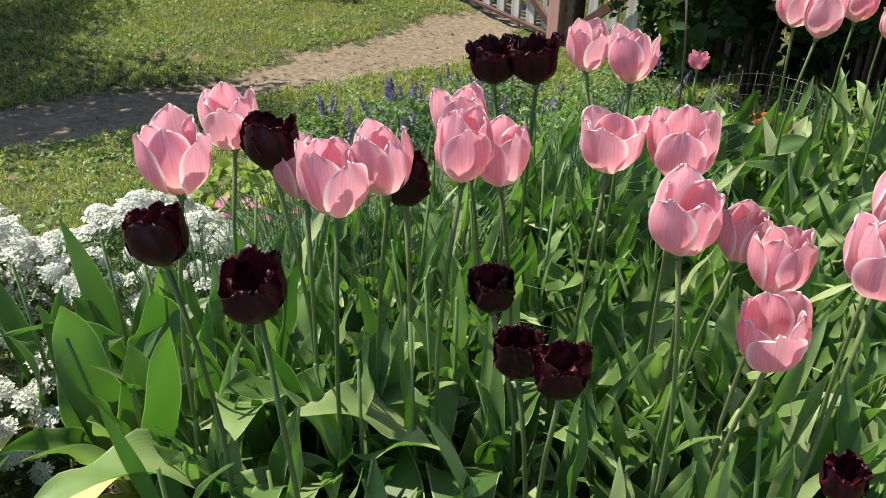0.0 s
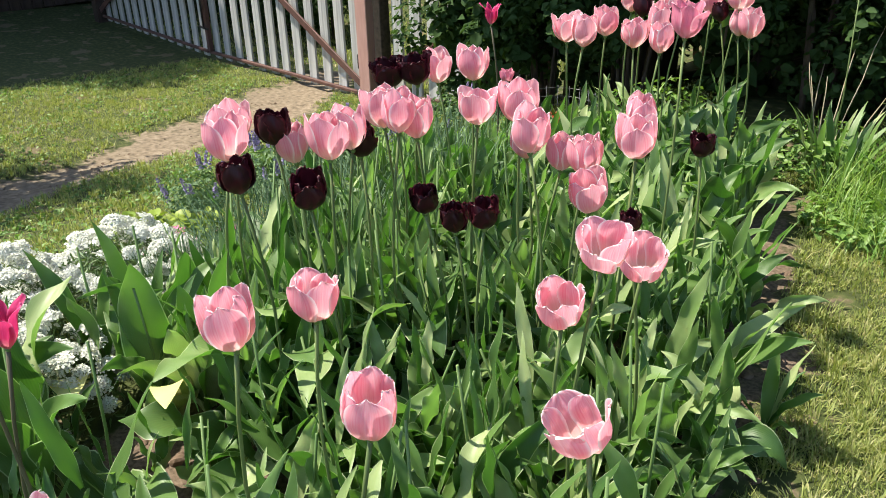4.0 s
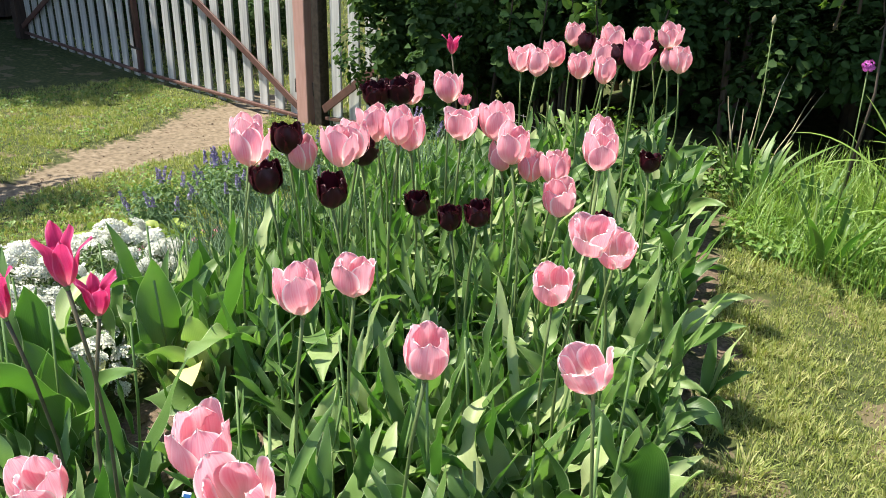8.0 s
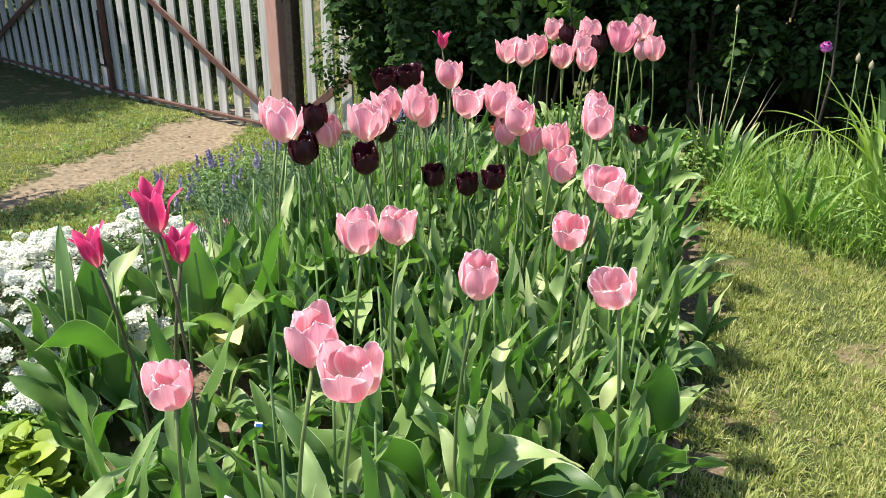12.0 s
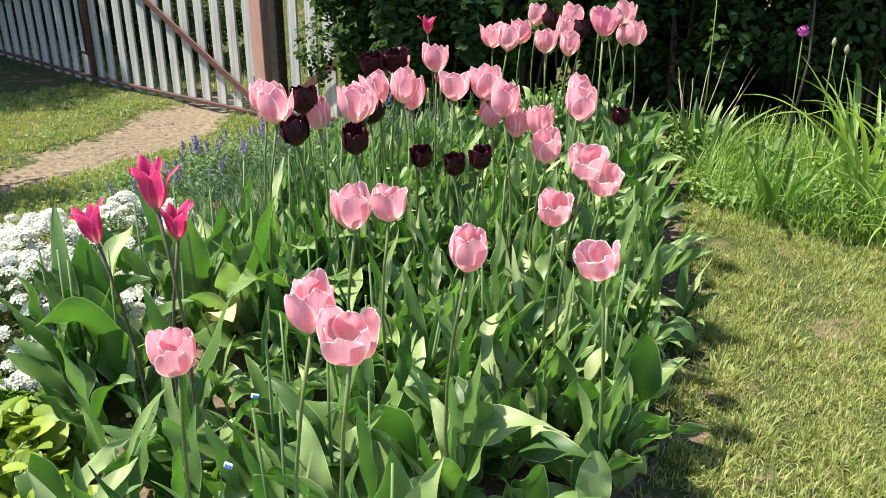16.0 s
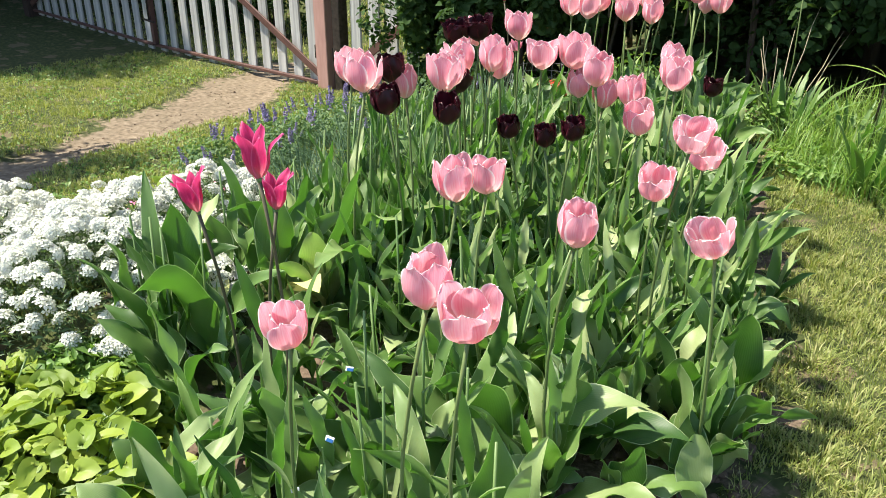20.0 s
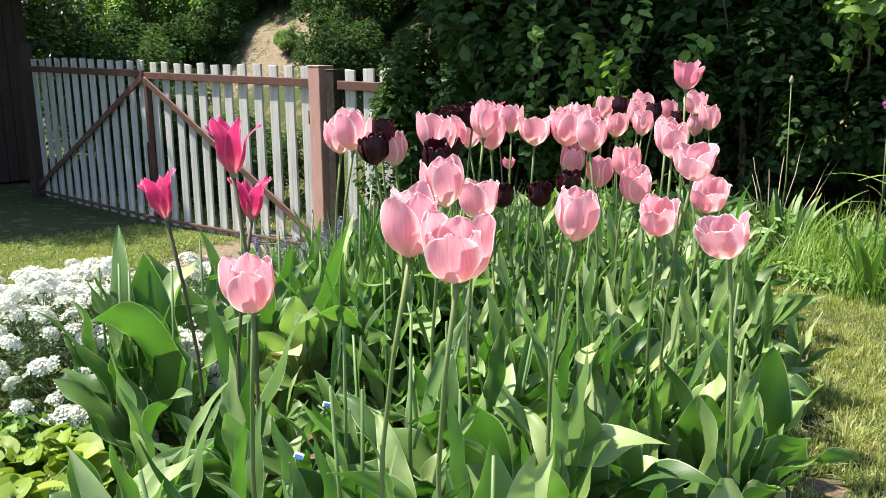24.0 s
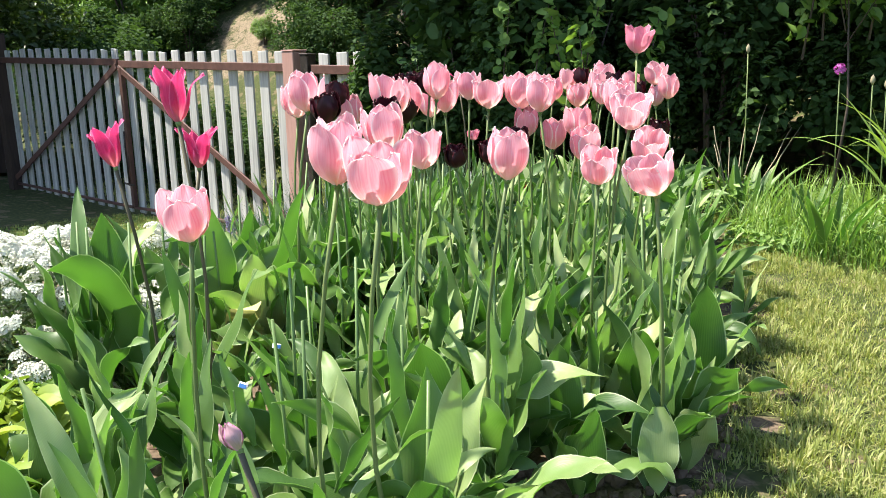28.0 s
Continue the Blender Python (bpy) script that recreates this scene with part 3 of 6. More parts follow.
# trees added with crowns out of view, only to shade and dapple the hedge
SHADE = [limb_tree(31 + i, 5.6, 4.4, 1.5, 1.15, 0.9, n, 0.13, M_TREE, 30, (-0.2, -1.5)) for i, n in enumerate((7500, 7500, 2600))]
for i, (x, y, s, a) in enumerate([(-4.1, 4.7, 0.96, 0), (-2.8, 4.95, 1.0, 8), (-0.9, 4.8, 1.0, -8), (0.8, 5.2, 0.75, 6)]):
    tree((x, y, float(ground_z(x, y))), a, s, SHADE[2 if i == 0 else i % 2], "unseen leaning tree added to shade the hedge")
FAR = [limb_tree(41 + i, 4.2, 2.9, 2.1, 2.0, 2.3, 16000, 0.095, M_TREE, 44) for i in range(2)]
for i, (x, y, s) in enumerate([(-20, 16, 1.5), (-24, 18, 1.6), (-16, 18, 1.5), (-28, 16, 1.7), (-12, 18, 1.5), (-33, 18, 2.0), (-8, 16, 1.4), (-4.5, 13, 1.2),
                               (-3.5, 18, 1.5), (1.5, 12, 1.4), (5.5, 10, 1.4), (0.5, 18, 1.6), (-26, 8, 1.6), (-36, 12, 2.0), (8, 15, 1.8), (-17.5, 17.5, 1.7), (-20.5, 15.5, 1.5), (-9.5, 11.5, 1.0), (-6.8, 10.5, 0.9), (-17.5, 14.5, 1.2), (-14, 15.5, 1.2), (-11.2, 14.5, 1.2)]):
    tree((x, y, float(ground_z(x, y)) - 0.15), i * 77, s, FAR[i % 2], "broad green tree on the bank behind the gate", "trees on the bank")
# added for its shadow on the lawn's far end
LEFT = [(-15.8, 4.9, 1.2)]
# unseen trees added to keep sun and sky off the gate's far leaf
WIDE = limb_tree(33, 4.9, 4.3, 3.0, 2.4, 1.2, 15000, 0.17, M_TREE, 60)
HIGH = limb_tree(36, 6.8, 6.3, 3.1, 2.4, 1.0, 26000, 0.16, M_TREE, 80, (-1.2, 0.0))
for x, y, a, s, me in [(-12.7, 2.5, 0, 1.0, HIGH), (-13.2, 0.2, 130, 0.9, WIDE), (-12.5, 1.1, 40, 0.85, WIDE)]:
    tree((x, y, float(ground_z(x, y))), a, s, me, "unseen spreading tree added to shade the gate's far leaf", "trees by the shed")
# sparse trees added outside the view for dappled shade on path and lawn
THIN = limb_tree(35, 4.9, 4.3, 3.0, 2.4, 1.2, 5600, 0.15, M_TREE, 70)
for x, y, a, s in [(-6.0, 0.15, 70, 0.55), (-8.0, 0.0, 160, 0.5)]:
    tree((x, y, float(ground_z(x, y))), a, s, THIN, "small unseen tree added to shade the path", "trees by the shed")
for i, (x, y, s) in enumerate(LEFT):
    tree((x, y, float(ground_z(x, y))), 50 + i * 90, s, FAR[i % 2], "tree added to shade the far end of the lawn", "trees by the shed")
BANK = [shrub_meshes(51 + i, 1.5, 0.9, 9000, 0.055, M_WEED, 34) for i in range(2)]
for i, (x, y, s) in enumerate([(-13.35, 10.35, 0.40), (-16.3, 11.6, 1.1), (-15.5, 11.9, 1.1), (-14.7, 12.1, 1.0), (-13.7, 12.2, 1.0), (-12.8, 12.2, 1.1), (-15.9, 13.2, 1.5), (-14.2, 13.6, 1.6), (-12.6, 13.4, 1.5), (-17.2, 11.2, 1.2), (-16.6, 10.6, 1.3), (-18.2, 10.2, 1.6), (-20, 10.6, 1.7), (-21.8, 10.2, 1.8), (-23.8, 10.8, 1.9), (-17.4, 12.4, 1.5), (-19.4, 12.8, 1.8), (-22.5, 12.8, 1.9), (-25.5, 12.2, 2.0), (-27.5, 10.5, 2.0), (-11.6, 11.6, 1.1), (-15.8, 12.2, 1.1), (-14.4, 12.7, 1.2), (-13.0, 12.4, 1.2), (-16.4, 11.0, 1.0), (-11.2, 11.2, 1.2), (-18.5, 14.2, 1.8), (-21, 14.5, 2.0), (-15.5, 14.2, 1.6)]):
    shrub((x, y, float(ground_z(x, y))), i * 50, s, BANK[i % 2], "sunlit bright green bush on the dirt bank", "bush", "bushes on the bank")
# darker leaf than the bank bushes: the shade beneath them is in the colour
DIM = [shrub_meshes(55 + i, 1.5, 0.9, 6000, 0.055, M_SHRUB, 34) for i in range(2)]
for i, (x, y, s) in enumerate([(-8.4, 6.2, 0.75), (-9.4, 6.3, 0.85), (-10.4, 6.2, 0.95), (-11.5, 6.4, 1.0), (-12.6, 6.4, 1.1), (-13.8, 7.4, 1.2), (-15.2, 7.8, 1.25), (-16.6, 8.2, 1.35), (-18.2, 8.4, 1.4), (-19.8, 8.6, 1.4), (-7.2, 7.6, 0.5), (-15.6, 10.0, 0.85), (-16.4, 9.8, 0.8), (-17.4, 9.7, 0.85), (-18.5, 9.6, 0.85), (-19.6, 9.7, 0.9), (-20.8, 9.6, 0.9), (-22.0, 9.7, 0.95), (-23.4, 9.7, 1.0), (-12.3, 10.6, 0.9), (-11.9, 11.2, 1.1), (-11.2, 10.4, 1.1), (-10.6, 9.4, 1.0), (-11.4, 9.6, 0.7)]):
    shrub((x, y, float(ground_z(x, y))), i * 50, s * (1.25 if x < -12 and y < 9 else 1.0), DIM[i % 2], "bush with leaves coloured dark for the shade behind the gate", "bush", "bushes behind the gate")
for i, (x, y, s) in enumerate([(-3.4, 6.6, 1.2), (-2.2, 6.8, 1.3), (-1.0, 7.0, 1.3), (0.3, 7.0, 1.3), (1.6, 7.0, 1.3), (3.0, 6.8, 1.3), (-4.2, 8.4, 1.2), (-2.8, 8.8, 1.3), (-1.4, 9.0, 1.4), (4.4, 5.6, 1.2)]):
    shrub((x, y, float(ground_z(x, y))), i * 70, s, HEDGE[i % 3], "dense dark green shrub deep in the hedge")

# shoots that stand out of the hedge; paler leaf colour stands for sunlit sprigs
SHOOT = []
for k in range(2):
    r0 = np.random.default_rng(300 + k)
    n0 = 46
    t0 = np.linspace(0.15, 1, n0)
    pts = np.stack([0.10 * t0 * t0 + r0.normal(0, 0.035, n0), r0.normal(0, 0.035, n0), 0.55 * t0], 1)
    SHOOT.append((tube_mesh("stem", [(0, 0, 0), (0.03, 0, 0.25), (0.10, 0, 0.55)], [0.006, 0.004, 0.002], M_BARK, 5),
                  leaf_cloud("foliage", pts, np.tile([0.2, -0.5, 0.6], (n0, 1)), 0.062, M_WEED, r0, 0.72, 0.12, 0.45)))
for i, (x, y, z) in enumerate([(-2.05, 3.42, 0.85), (-1.42, 3.42, 0.80), (-2.5, 3.6, 0.95), (-0.2, 3.75, 1.1), (0.45, 3.8, 1.25), (-3.2, 3.75, 0.75), (-0.48, 3.55, 1.2), (-1.85, 3.45, 0.78), (-2.35, 3.55, 0.9), (0.3, 3.7, 1.0), (0.8, 3.75, 1.15), (-0.72, 3.5, 1.12), (-0.62, 3.42, 1.2), (-1.78, 3.34, 0.80), (-1.66, 3.36, 0.72), (-2.2, 3.36, 0.85), (-1.72, 3.38, 0.95)]):
    rt = thing("hedge_shoot", "leafy shoot at the hedge front, coloured pale for sunlight", "shoot", (x, y, z), "hedge shoots", turn=i * 70)
    piece("stem", SHOOT[i % 2][0], rt)
    piece("foliage", SHOOT[i % 2][1], rt)


# a sapling added before the hedge to carry its bright sunlit leaves
sr = np.random.default_rng(310)
sd = sr.normal(0, 1, (150, 3))
sd /= np.linalg.norm(sd, axis=1)[:, None]
sapling = thing("sapling", "added sapling whose light green head stands for sunlit hedge leaves", "sapling", (-0.50, 3.30, float(ground_z(-0.50, 3.30))))
piece("stem", tube_mesh("stem", [(0, 0, -0.03), (0.03, 0.02, 0.5), (-0.02, 0.0, 1.1)], [0.007, 0.005, 0.002], M_BARK, 6), sapling)
for k in range(5):
    piece("twig", tube_mesh("twig", [(0, 0, 0.72 + 0.06 * k), (0.1 * math.cos(2.3 * k), 0.1 * math.sin(2.3 * k), 0.9 + 0.05 * k), (0.24 * math.cos(2.3 * k), 0.18 * math.sin(2.3 * k), 0.98 + 0.05 * k)], [0.003, 0.002, 0.001], M_BARK, 5), sapling)
piece("foliage", leaf_cloud("foliage", sd * sr.uniform(0.4, 1, (150, 1)) * [0.30, 0.2, 0.13] + [0, 0, 1.02], sd * 0.3 + [0.0, -0.3, 0.8], 0.075, M_WEED, sr, 0.72, 0.12, 0.4), sapling)


# ---- tulips ----
def petal_grid(h, rmax, spread, half, point, flare, fringe, rng, rows=13, cols=11, inset=1.0):
    """One petal about +x, its foot at the origin. spread: how far the tip stands out; half: half width in radians."""
    grid = []
    ph = rng.uniform(0, 6)
    for r in range(rows):
        v = 1 - (1 - r / (rows - 1)) ** 1.55
        belly = math.sin(min(v / 0.50, 1) * math.pi / 2) ** 0.66
        rad = 0.10 * rmax + 0.9 * rmax * belly
        if v > 0.54:
            rad *= 1 + (spread - 1) * ((v - 0.54) / 0.46) ** 1.5
        rad = (rad + flare * max(0, v - 0.62) ** 1.5) * inset
        if point:
            wide = math.sin(math.pi * min(0.16 + 0.84 * v, 1) ** 0.85) ** 0.7 * (1 - 0.25 * v) + 0.02
        else:
            wide = 1.0 if v < 0.42 else max(1 - ((v - 0.42) / 0.584) ** 3.6, 0.015) ** 0.55
            wide *= 0.66 + 0.34 * min(v / 0.42, 1)
        row = []
        for c in range(cols):
            u = 2 * c / (cols - 1) - 1
            a = u * half * wide
            rr = rad * (1 + 0.05 * abs(u) ** 3) + 0.0010 * math.sin(8 * v + 4 * u + ph)
            rr += 0.0022 * max(0, v - 0.55) * math.sin(11 * u + 2 * ph)
            z = h * (v ** 0.92) * (1 - 0.05 * u * u * v)
            if v > 0.55:
                rr += 0.0011 * math.sin(7 * a + 6 * v + ph)
            rr -= 0.0016 * math.exp(-(u / 0.16) ** 2) * min(v * 2, 1)
            p = Vector((rr * math.cos(a), rr * math.sin(a), z))
            if fringe and (abs(u) > 0.9 or v > 0.93) and v > 0.45:
                p += Vector((rng.uniform(-1, 1), rng.uniform(-1, 1), rng.uniform(-0.6, 1.6))) * fringe
            row.append(p)
        grid.append(row)
    return grid


def stamen_mesh():
    verts, faces = [], []

    def spike(x, y, z0, z1, r):
        k = len(verts)
        for zz, rr in ((z0, r * 0.5), (z0 + (z1 - z0) * 0.6, r), (z1, r * 0.4)):
            for j in range(5):
                t = j * 2 * math.pi / 5
                verts.append((x * (1 + zz * 6) + rr * math.cos(t), y * (1 + zz * 6) + rr * math.sin(t), zz))
        for i in range(2):
            for j in range(5):
                faces.append((k + i * 5 + j, k + i * 5 + (j + 1) % 5, k + i * 5 + 5 + (j + 1) % 5, k + i * 5 + 5 + j))
        faces.append((k + 10, k + 11, k + 12, k + 13, k + 14))

    for i in range(6):
        a = i * math.pi / 3
        spike(0.005 * math.cos(a), 0.005 * math.sin(a), 0.004, 0.020, 0.0018)
    spike(0, 0, 0.0, 0.022, 0.0028)
    return mesh_of("stamens", verts, faces, M_STAMEN)


STAMENS = stamen_mesh()
RECEPTACLE = tube_mesh("flower", [(0, 0, -0.006), (0, 0, 0.0), (0, 0, 0.005)], [0.0035, 0.006, 0.003], M_STEM, 7)


def petal_set(name, mat, h, rmax, spread, half, point=False, flare=0.0, fringe=0.0, seed=0):
    r = random.Random(seed)
    out = []
    for i in range(3):
        out.append(sheet_mesh(name, petal_grid(h * r.uniform(0.95, 1.04), rmax, spread * r.uniform(0.92, 1.08), half, point, flare, fringe, r), mat))
    for i in range(3):
        out.append(sheet_mesh(name, petal_grid(h * r.uniform(0.94, 1.02), rmax, spread * r.uniform(0.92, 1.05), half * 1.05, point, flare * 0.8, fringe, r, inset=0.86), mat))
    return out


HEADS = {
    "closed": [petal_set("petal", M_PINK, 0.078, 0.0290, 0.70, 0.96, seed=i) for i in range(3)],
    "cup": [petal_set("petal", M_PINK, 0.083, 0.0318, 0.82, 0.95, seed=10 + i) for i in range(4)],
    "wide": [petal_set("petal", M_PINK, 0.077, 0.0330, 0.94, 0.93, seed=20 + i) for i in range(3)],
    "bowl": [petal_set("petal", M_PINK, 0.071, 0.0345, 1.04, 0.92, seed=24 + i) for i in range(3)],
    "rose": [petal_set("petal", M_ROSE, 0.076, 0.030, 1.08, 0.90, seed=30, flare=0.010)],
    "small": [petal_set("petal", M_ROSE, 0.045, 0.020, 1.0, 0.95, seed=31)],
    "black": [petal_set("petal", M_BLACK, 0.066, 0.029, 0.78, 1.0, fringe=0.0024, seed=40 + i) for i in range(2)],
    "blacksmall": [petal_set("petal", M_BLACK, 0.052, 0.023, 0.9, 1.0, fringe=0.0024, seed=48)],
    "blackwide": [petal_set("petal", M_BLACK, 0.060, 0.031, 1.12, 1.0, fringe=0.0035, seed=45)],
    "bud": [petal_set("petal", M_BUD, 0.046, 0.0145, 0.30, 1.0, seed=60)],
    "lily": [petal_set("petal", M_LILY, 0.092, 0.024, 0.92, 0.92, point=True, flare=0.11, seed=50 + i) for i in range(2)],
}


def leaf_mesh(seed, length, width, up, curl, fold, wave, mat=None, twist=0.0, late=1.7, rows=21, cols=9):
    """A tulip leaf from the origin, leaning to +x: up = start angle from upright, curl = further bend along it."""
    r = random.Random(seed)
    grid, p = [], Vector((0.005, 0, 0))
    ph, k1, k2 = r.uniform(0, 6), r.uniform(8, 17), r.uniform(9, 18)
    for i in range(rows):
        v = i / (rows - 1)
        th = radians(up + curl * v ** late)
        t = Vector((math.sin(th), 0, math.cos(th)))
        nrm = Vector((math.cos(th), 0, -math.sin(th)))
        if i:
            p = p + t * (length / (rows - 1))
        w = width * 0.5 * (0.36 + 0.64 * math.sin(min(v / 0.44, 1) * math.pi / 2)) * (1 - max(0, (v - 0.44) / 0.56) ** 2.0) + 0.0007
        tw = radians(twist) * v ** 1.2
        side = Vector((0, 1, 0)) * math.cos(tw) + nrm * math.sin(tw)
        out = nrm * math.cos(tw) - Vector((0, 1, 0)) * math.sin(tw)
        f = max(fold * (1 - 0.6 * v) + 1.1 * max(0, 1 - v / 0.22), 0.05)
        row = []
        for c in range(cols):
            u = 2 * c / (cols - 1) - 1
            ripple = wave * (0.22 * w + 0.0010) * math.sin((k1 if u > 0 else k2) * v + ph + (1.7 if u > 0 else 0)) * abs(u) ** 2.2 * min(v * 4, 1)
            row.append(p + side * (w * math.sin(f * u) / f) - out * (w * (0.7 * (1 - math.cos(f * u)) / f + 0.14 * f * abs(u)) - ripple))
        grid.append(row)
    return sheet_mesh("leaf", grid, mat or M_TULIP_LEAF)


def leaf_family(n, seed, length, width, up, curl, fold, wave, twist):
    out = []
    for i in range(n):
        r = random.Random(seed + i)
        out.append(leaf_mesh(seed + i, r.uniform(*length), r.uniform(*width), r.uniform(*up), r.uniform(*curl), r.uniform(*fold), r.uniform(*wave), None, r.uniform(*twist), r.uniform(1.4, 3.2)))
    return out


BROAD = leaf_family(16, 100, (0.18, 0.26), (0.070, 0.118), (6, 32), (20, 125), (0.35, 0.95), (0.7, 2.2), (-35, 35))
MID = leaf_family(16, 120, (0.22, 0.33), (0.036, 0.064), (3, 18), (6, 85), (0.4, 1.1), (0.8, 2.4), (-80, 80))
SLIM = leaf_family(10, 140, (0.15, 0.25), (0.020, 0.036), (2, 12), (0, 34), (0.5, 1.2), (0.4, 1.6), (-50, 50))


def stem_curve(a, b, bow, rng):
    a, b = Vector(a), Vector(b)
    mid = [a.lerp(b, f) + Vector((math.cos(bow), math.sin(bow), 0)) * 0.03 * math.sin(f * math.pi) for f in (0.0, 0.2, 0.4, 0.6, 0.8, 1.0)]
    mid[0].z -= 0.03
    return mid


TRNG = random.Random(77)


def add_leaves(root, rng, size=1.0, broad=1, mid=2, slim=1, heading=None):
    first = rng.uniform(0, 360) if heading is None else heading
    kinds = [(BROAD, 0.0)] * broad + [(MID, 0.02)] * mid + [(SLIM, 0.11)] * slim
    for i, (fam, low) in enumerate(kinds):
        s = size * rng.uniform(0.74, 1.08)
        m = pose(0, 0, low * rng.uniform(0.7, 1.5) + 0.01 * i, rng.uniform(-15, 15), rng.uniform(-7, 17), first + i * rng.uniform(115, 205))
        piece("leaf", fam[rng.randrange(len(fam))], root, m @ Matrix.Scale(s, 4))


HALF_HEIGHT = {"closed": 0.039, "cup": 0.0415, "wide": 0.0385, "bowl": 0.036, "rose": 0.038, "small": 0.022, "black": 0.034, "blacksmall": 0.028, "blackwide": 0.033, "bud": 0.024, "lily": 0.046}


def tulip(head, kind, label, tilt=(0, 0), size=1.0, leaves=3, group="pink tulips", dark=False, foot=None):
    """head: the middle of the flower. tilt: degrees that the flower leans to +x, +y."""
    rng = TRNG
    hx, hy, hz = head
    tx, ty = tilt[0] + rng.uniform(-5, 5), tilt[1] + rng.uniform(-5, 5)
    fx, fy = foot or (hx - 0.0022 * tx + rng.uniform(-0.035, 0.035), hy - 0.0022 * ty + rng.uniform(-0.035, 0.035))
    fz = float(ground_z(fx, fy))
    root = thing("tulip", label, "tulip", (fx, fy, fz), group)
    half = HALF_HEIGHT[kind] * size
    turn = pose(0, 0, 0, -ty, tx, 0)
    top = Vector((hx - fx, hy - fy, hz - fz)) - (turn @ Vector((0, 0, half)))
    pts = stem_curve((0, 0, 0), top, rng.uniform(0, 6.3), rng)
    piece("stem", tube_mesh("stem", pts, [0.0022, 0.0021, 0.002, 0.002, 0.002, 0.0021] if kind == "bud" else [0.0044, 0.0038, 0.0034, 0.0031, 0.003, 0.0034] if not dark else [0.004, 0.0036, 0.0033, 0.003, 0.003, 0.0034], M_STEM_DARK if dark else M_STALK, 7), root)
    fl = piece("flower", RECEPTACLE, root, Matrix.Translation(top) @ turn @ pose(0, 0, 0, 0, 0, rng.uniform(0, 360)) @ Matrix.Scale(size, 4))
    meshes = HEADS[kind][rng.randrange(len(HEADS[kind]))]
    for i, me in enumerate(meshes):
        a = (i % 3) * 120 + (60 if i >= 3 else 0) + rng.uniform(-6, 6)
        tall = rng.uniform(0.92, 1.07)
        piece("petal", me, fl, pose(0, 0, 0, rng.uniform(-4, 4), rng.uniform(-3, 9 if i < 3 else 4), a) @ Matrix.Diagonal((1, rng.uniform(0.94, 1.04), tall, 1)))
    if kind in ("wide", "cup", "bowl", "blackwide", "rose"):
        piece("stamens", STAMENS, fl)
    if leaves:
        add_leaves(root, rng, 1.0, 1 if hy < 1.5 else rng.choice((0, 1)), 2, 1)
    return root


PINK_LABEL = "pale pink tulip with white-edged petals on a tall stem"
FRONT = [(-0.410, 0.336, 1.025, "cup"), (-0.261, 0.460, 1.103, "cup"), (-0.183, 0.451, 1.083, "wide"), (-0.487, 0.766, 1.089, "cup"), (-0.544, 0.925, 1.034, "wide"),
         (-0.263, 0.814, 1.060, "cup"), (-0.116, 0.996, 1.016, "bowl"), (-0.346, 1.226, 0.981, "wide"), (-0.293, 1.254, 1.090, "bowl"), (-0.325, 1.397, 1.002, "bowl")]
MIDDLE = [(-0.617, 1.616, 0.966, "wide"), (-0.562, 1.687, 1.078, "cup"), (-0.634, 1.796, 1.084, "closed"), (-1.035, 1.06, 1.118, "cup"), (-1.192, 1.159, 1.085, "cup"),
          (-1.056, 1.216, 1.060, "closed"), (-0.923, 1.209, 1.108, "cup"), (-0.964, 1.290, 1.095, "closed"), (-1.090, 1.467, 1.069, "cup"), (-0.899, 1.365, 1.128, "cup"), (-0.93, 1.44, 1.09, "closed"),
          (-1.164, 1.815, 1.089, "cup"), (-0.906, 1.588, 1.086, "bowl"), (-0.850, 1.658, 1.090, "cup"), (-0.697, 1.533, 1.096, "cup"), (-0.833, 1.663, 1.009, "closed"),
          (-0.796, 1.740, 0.971, "closed"), (-0.674, 1.673, 1.016, "cup"), (-1.400, 1.897, 1.021, "cup")]
BACK = [(-1.393, 2.438, 1.041, "wide"), (-1.307, 2.419, 1.049, "cup"), (-1.407, 2.649, 1.027, "cup"), (-1.281, 2.636, 1.006, "wide"), (-1.513, 2.925, 1.050, "cup"), (-1.229, 2.693, 1.053, "cup"),
        (-1.029, 2.904, 1.033, "cup"), (-1.181, 3.090, 1.072, "wide"), (-1.179, 3.097, 0.981, "closed"), (-1.287, 2.844, 1.075, "cup"), (-1.352, 3.183, 1.026, "cup")]
DARK = [(-0.795, 1.084, 1.074, "black"), (-0.858, 1.390, 0.943, "blacksmall"), (-0.628, 1.339, 1.005, "blacksmall"), (-0.707, 1.336, 0.971, "blacksmall"), (-0.597, 1.983, 0.976, "blacksmall"),
        (-0.914, 1.015, 1.086, "black"), (-1.070, 1.180, 1.098, "black"), (-0.976, 1.324, 1.057, "black"), (-1.205, 1.578, 1.101, "blackwide"), (-1.160, 1.624, 1.109, "blackwide"),
        (-0.393, 1.453, 1.032, "blacksmall"), (-1.330, 2.741, 1.071, "black"), (-1.168, 2.713, 1.056, "black"), (-1.270, 3.119, 1.004, "black")]
TILTS = {0: (6, -8), 2: (8, -16), 6: (-14, -12), 7: (4, -18), 8: (6, -14), 9: (8, -16)}
for i, (x, y, z, k) in enumerate(FRONT):
    tulip((x, y, z), k, PINK_LABEL, TILTS.get(i, (0, -4)), TRNG.uniform(0.96, 1.03) * (0.87 if i == 0 else 1))
for x, y, z, k in MIDDLE + BACK:
    tulip((x, y, z), k, PINK_LABEL, (0, -3), TRNG.uniform(1.06, 1.2) * (1.08 if y > 2.3 else 1))
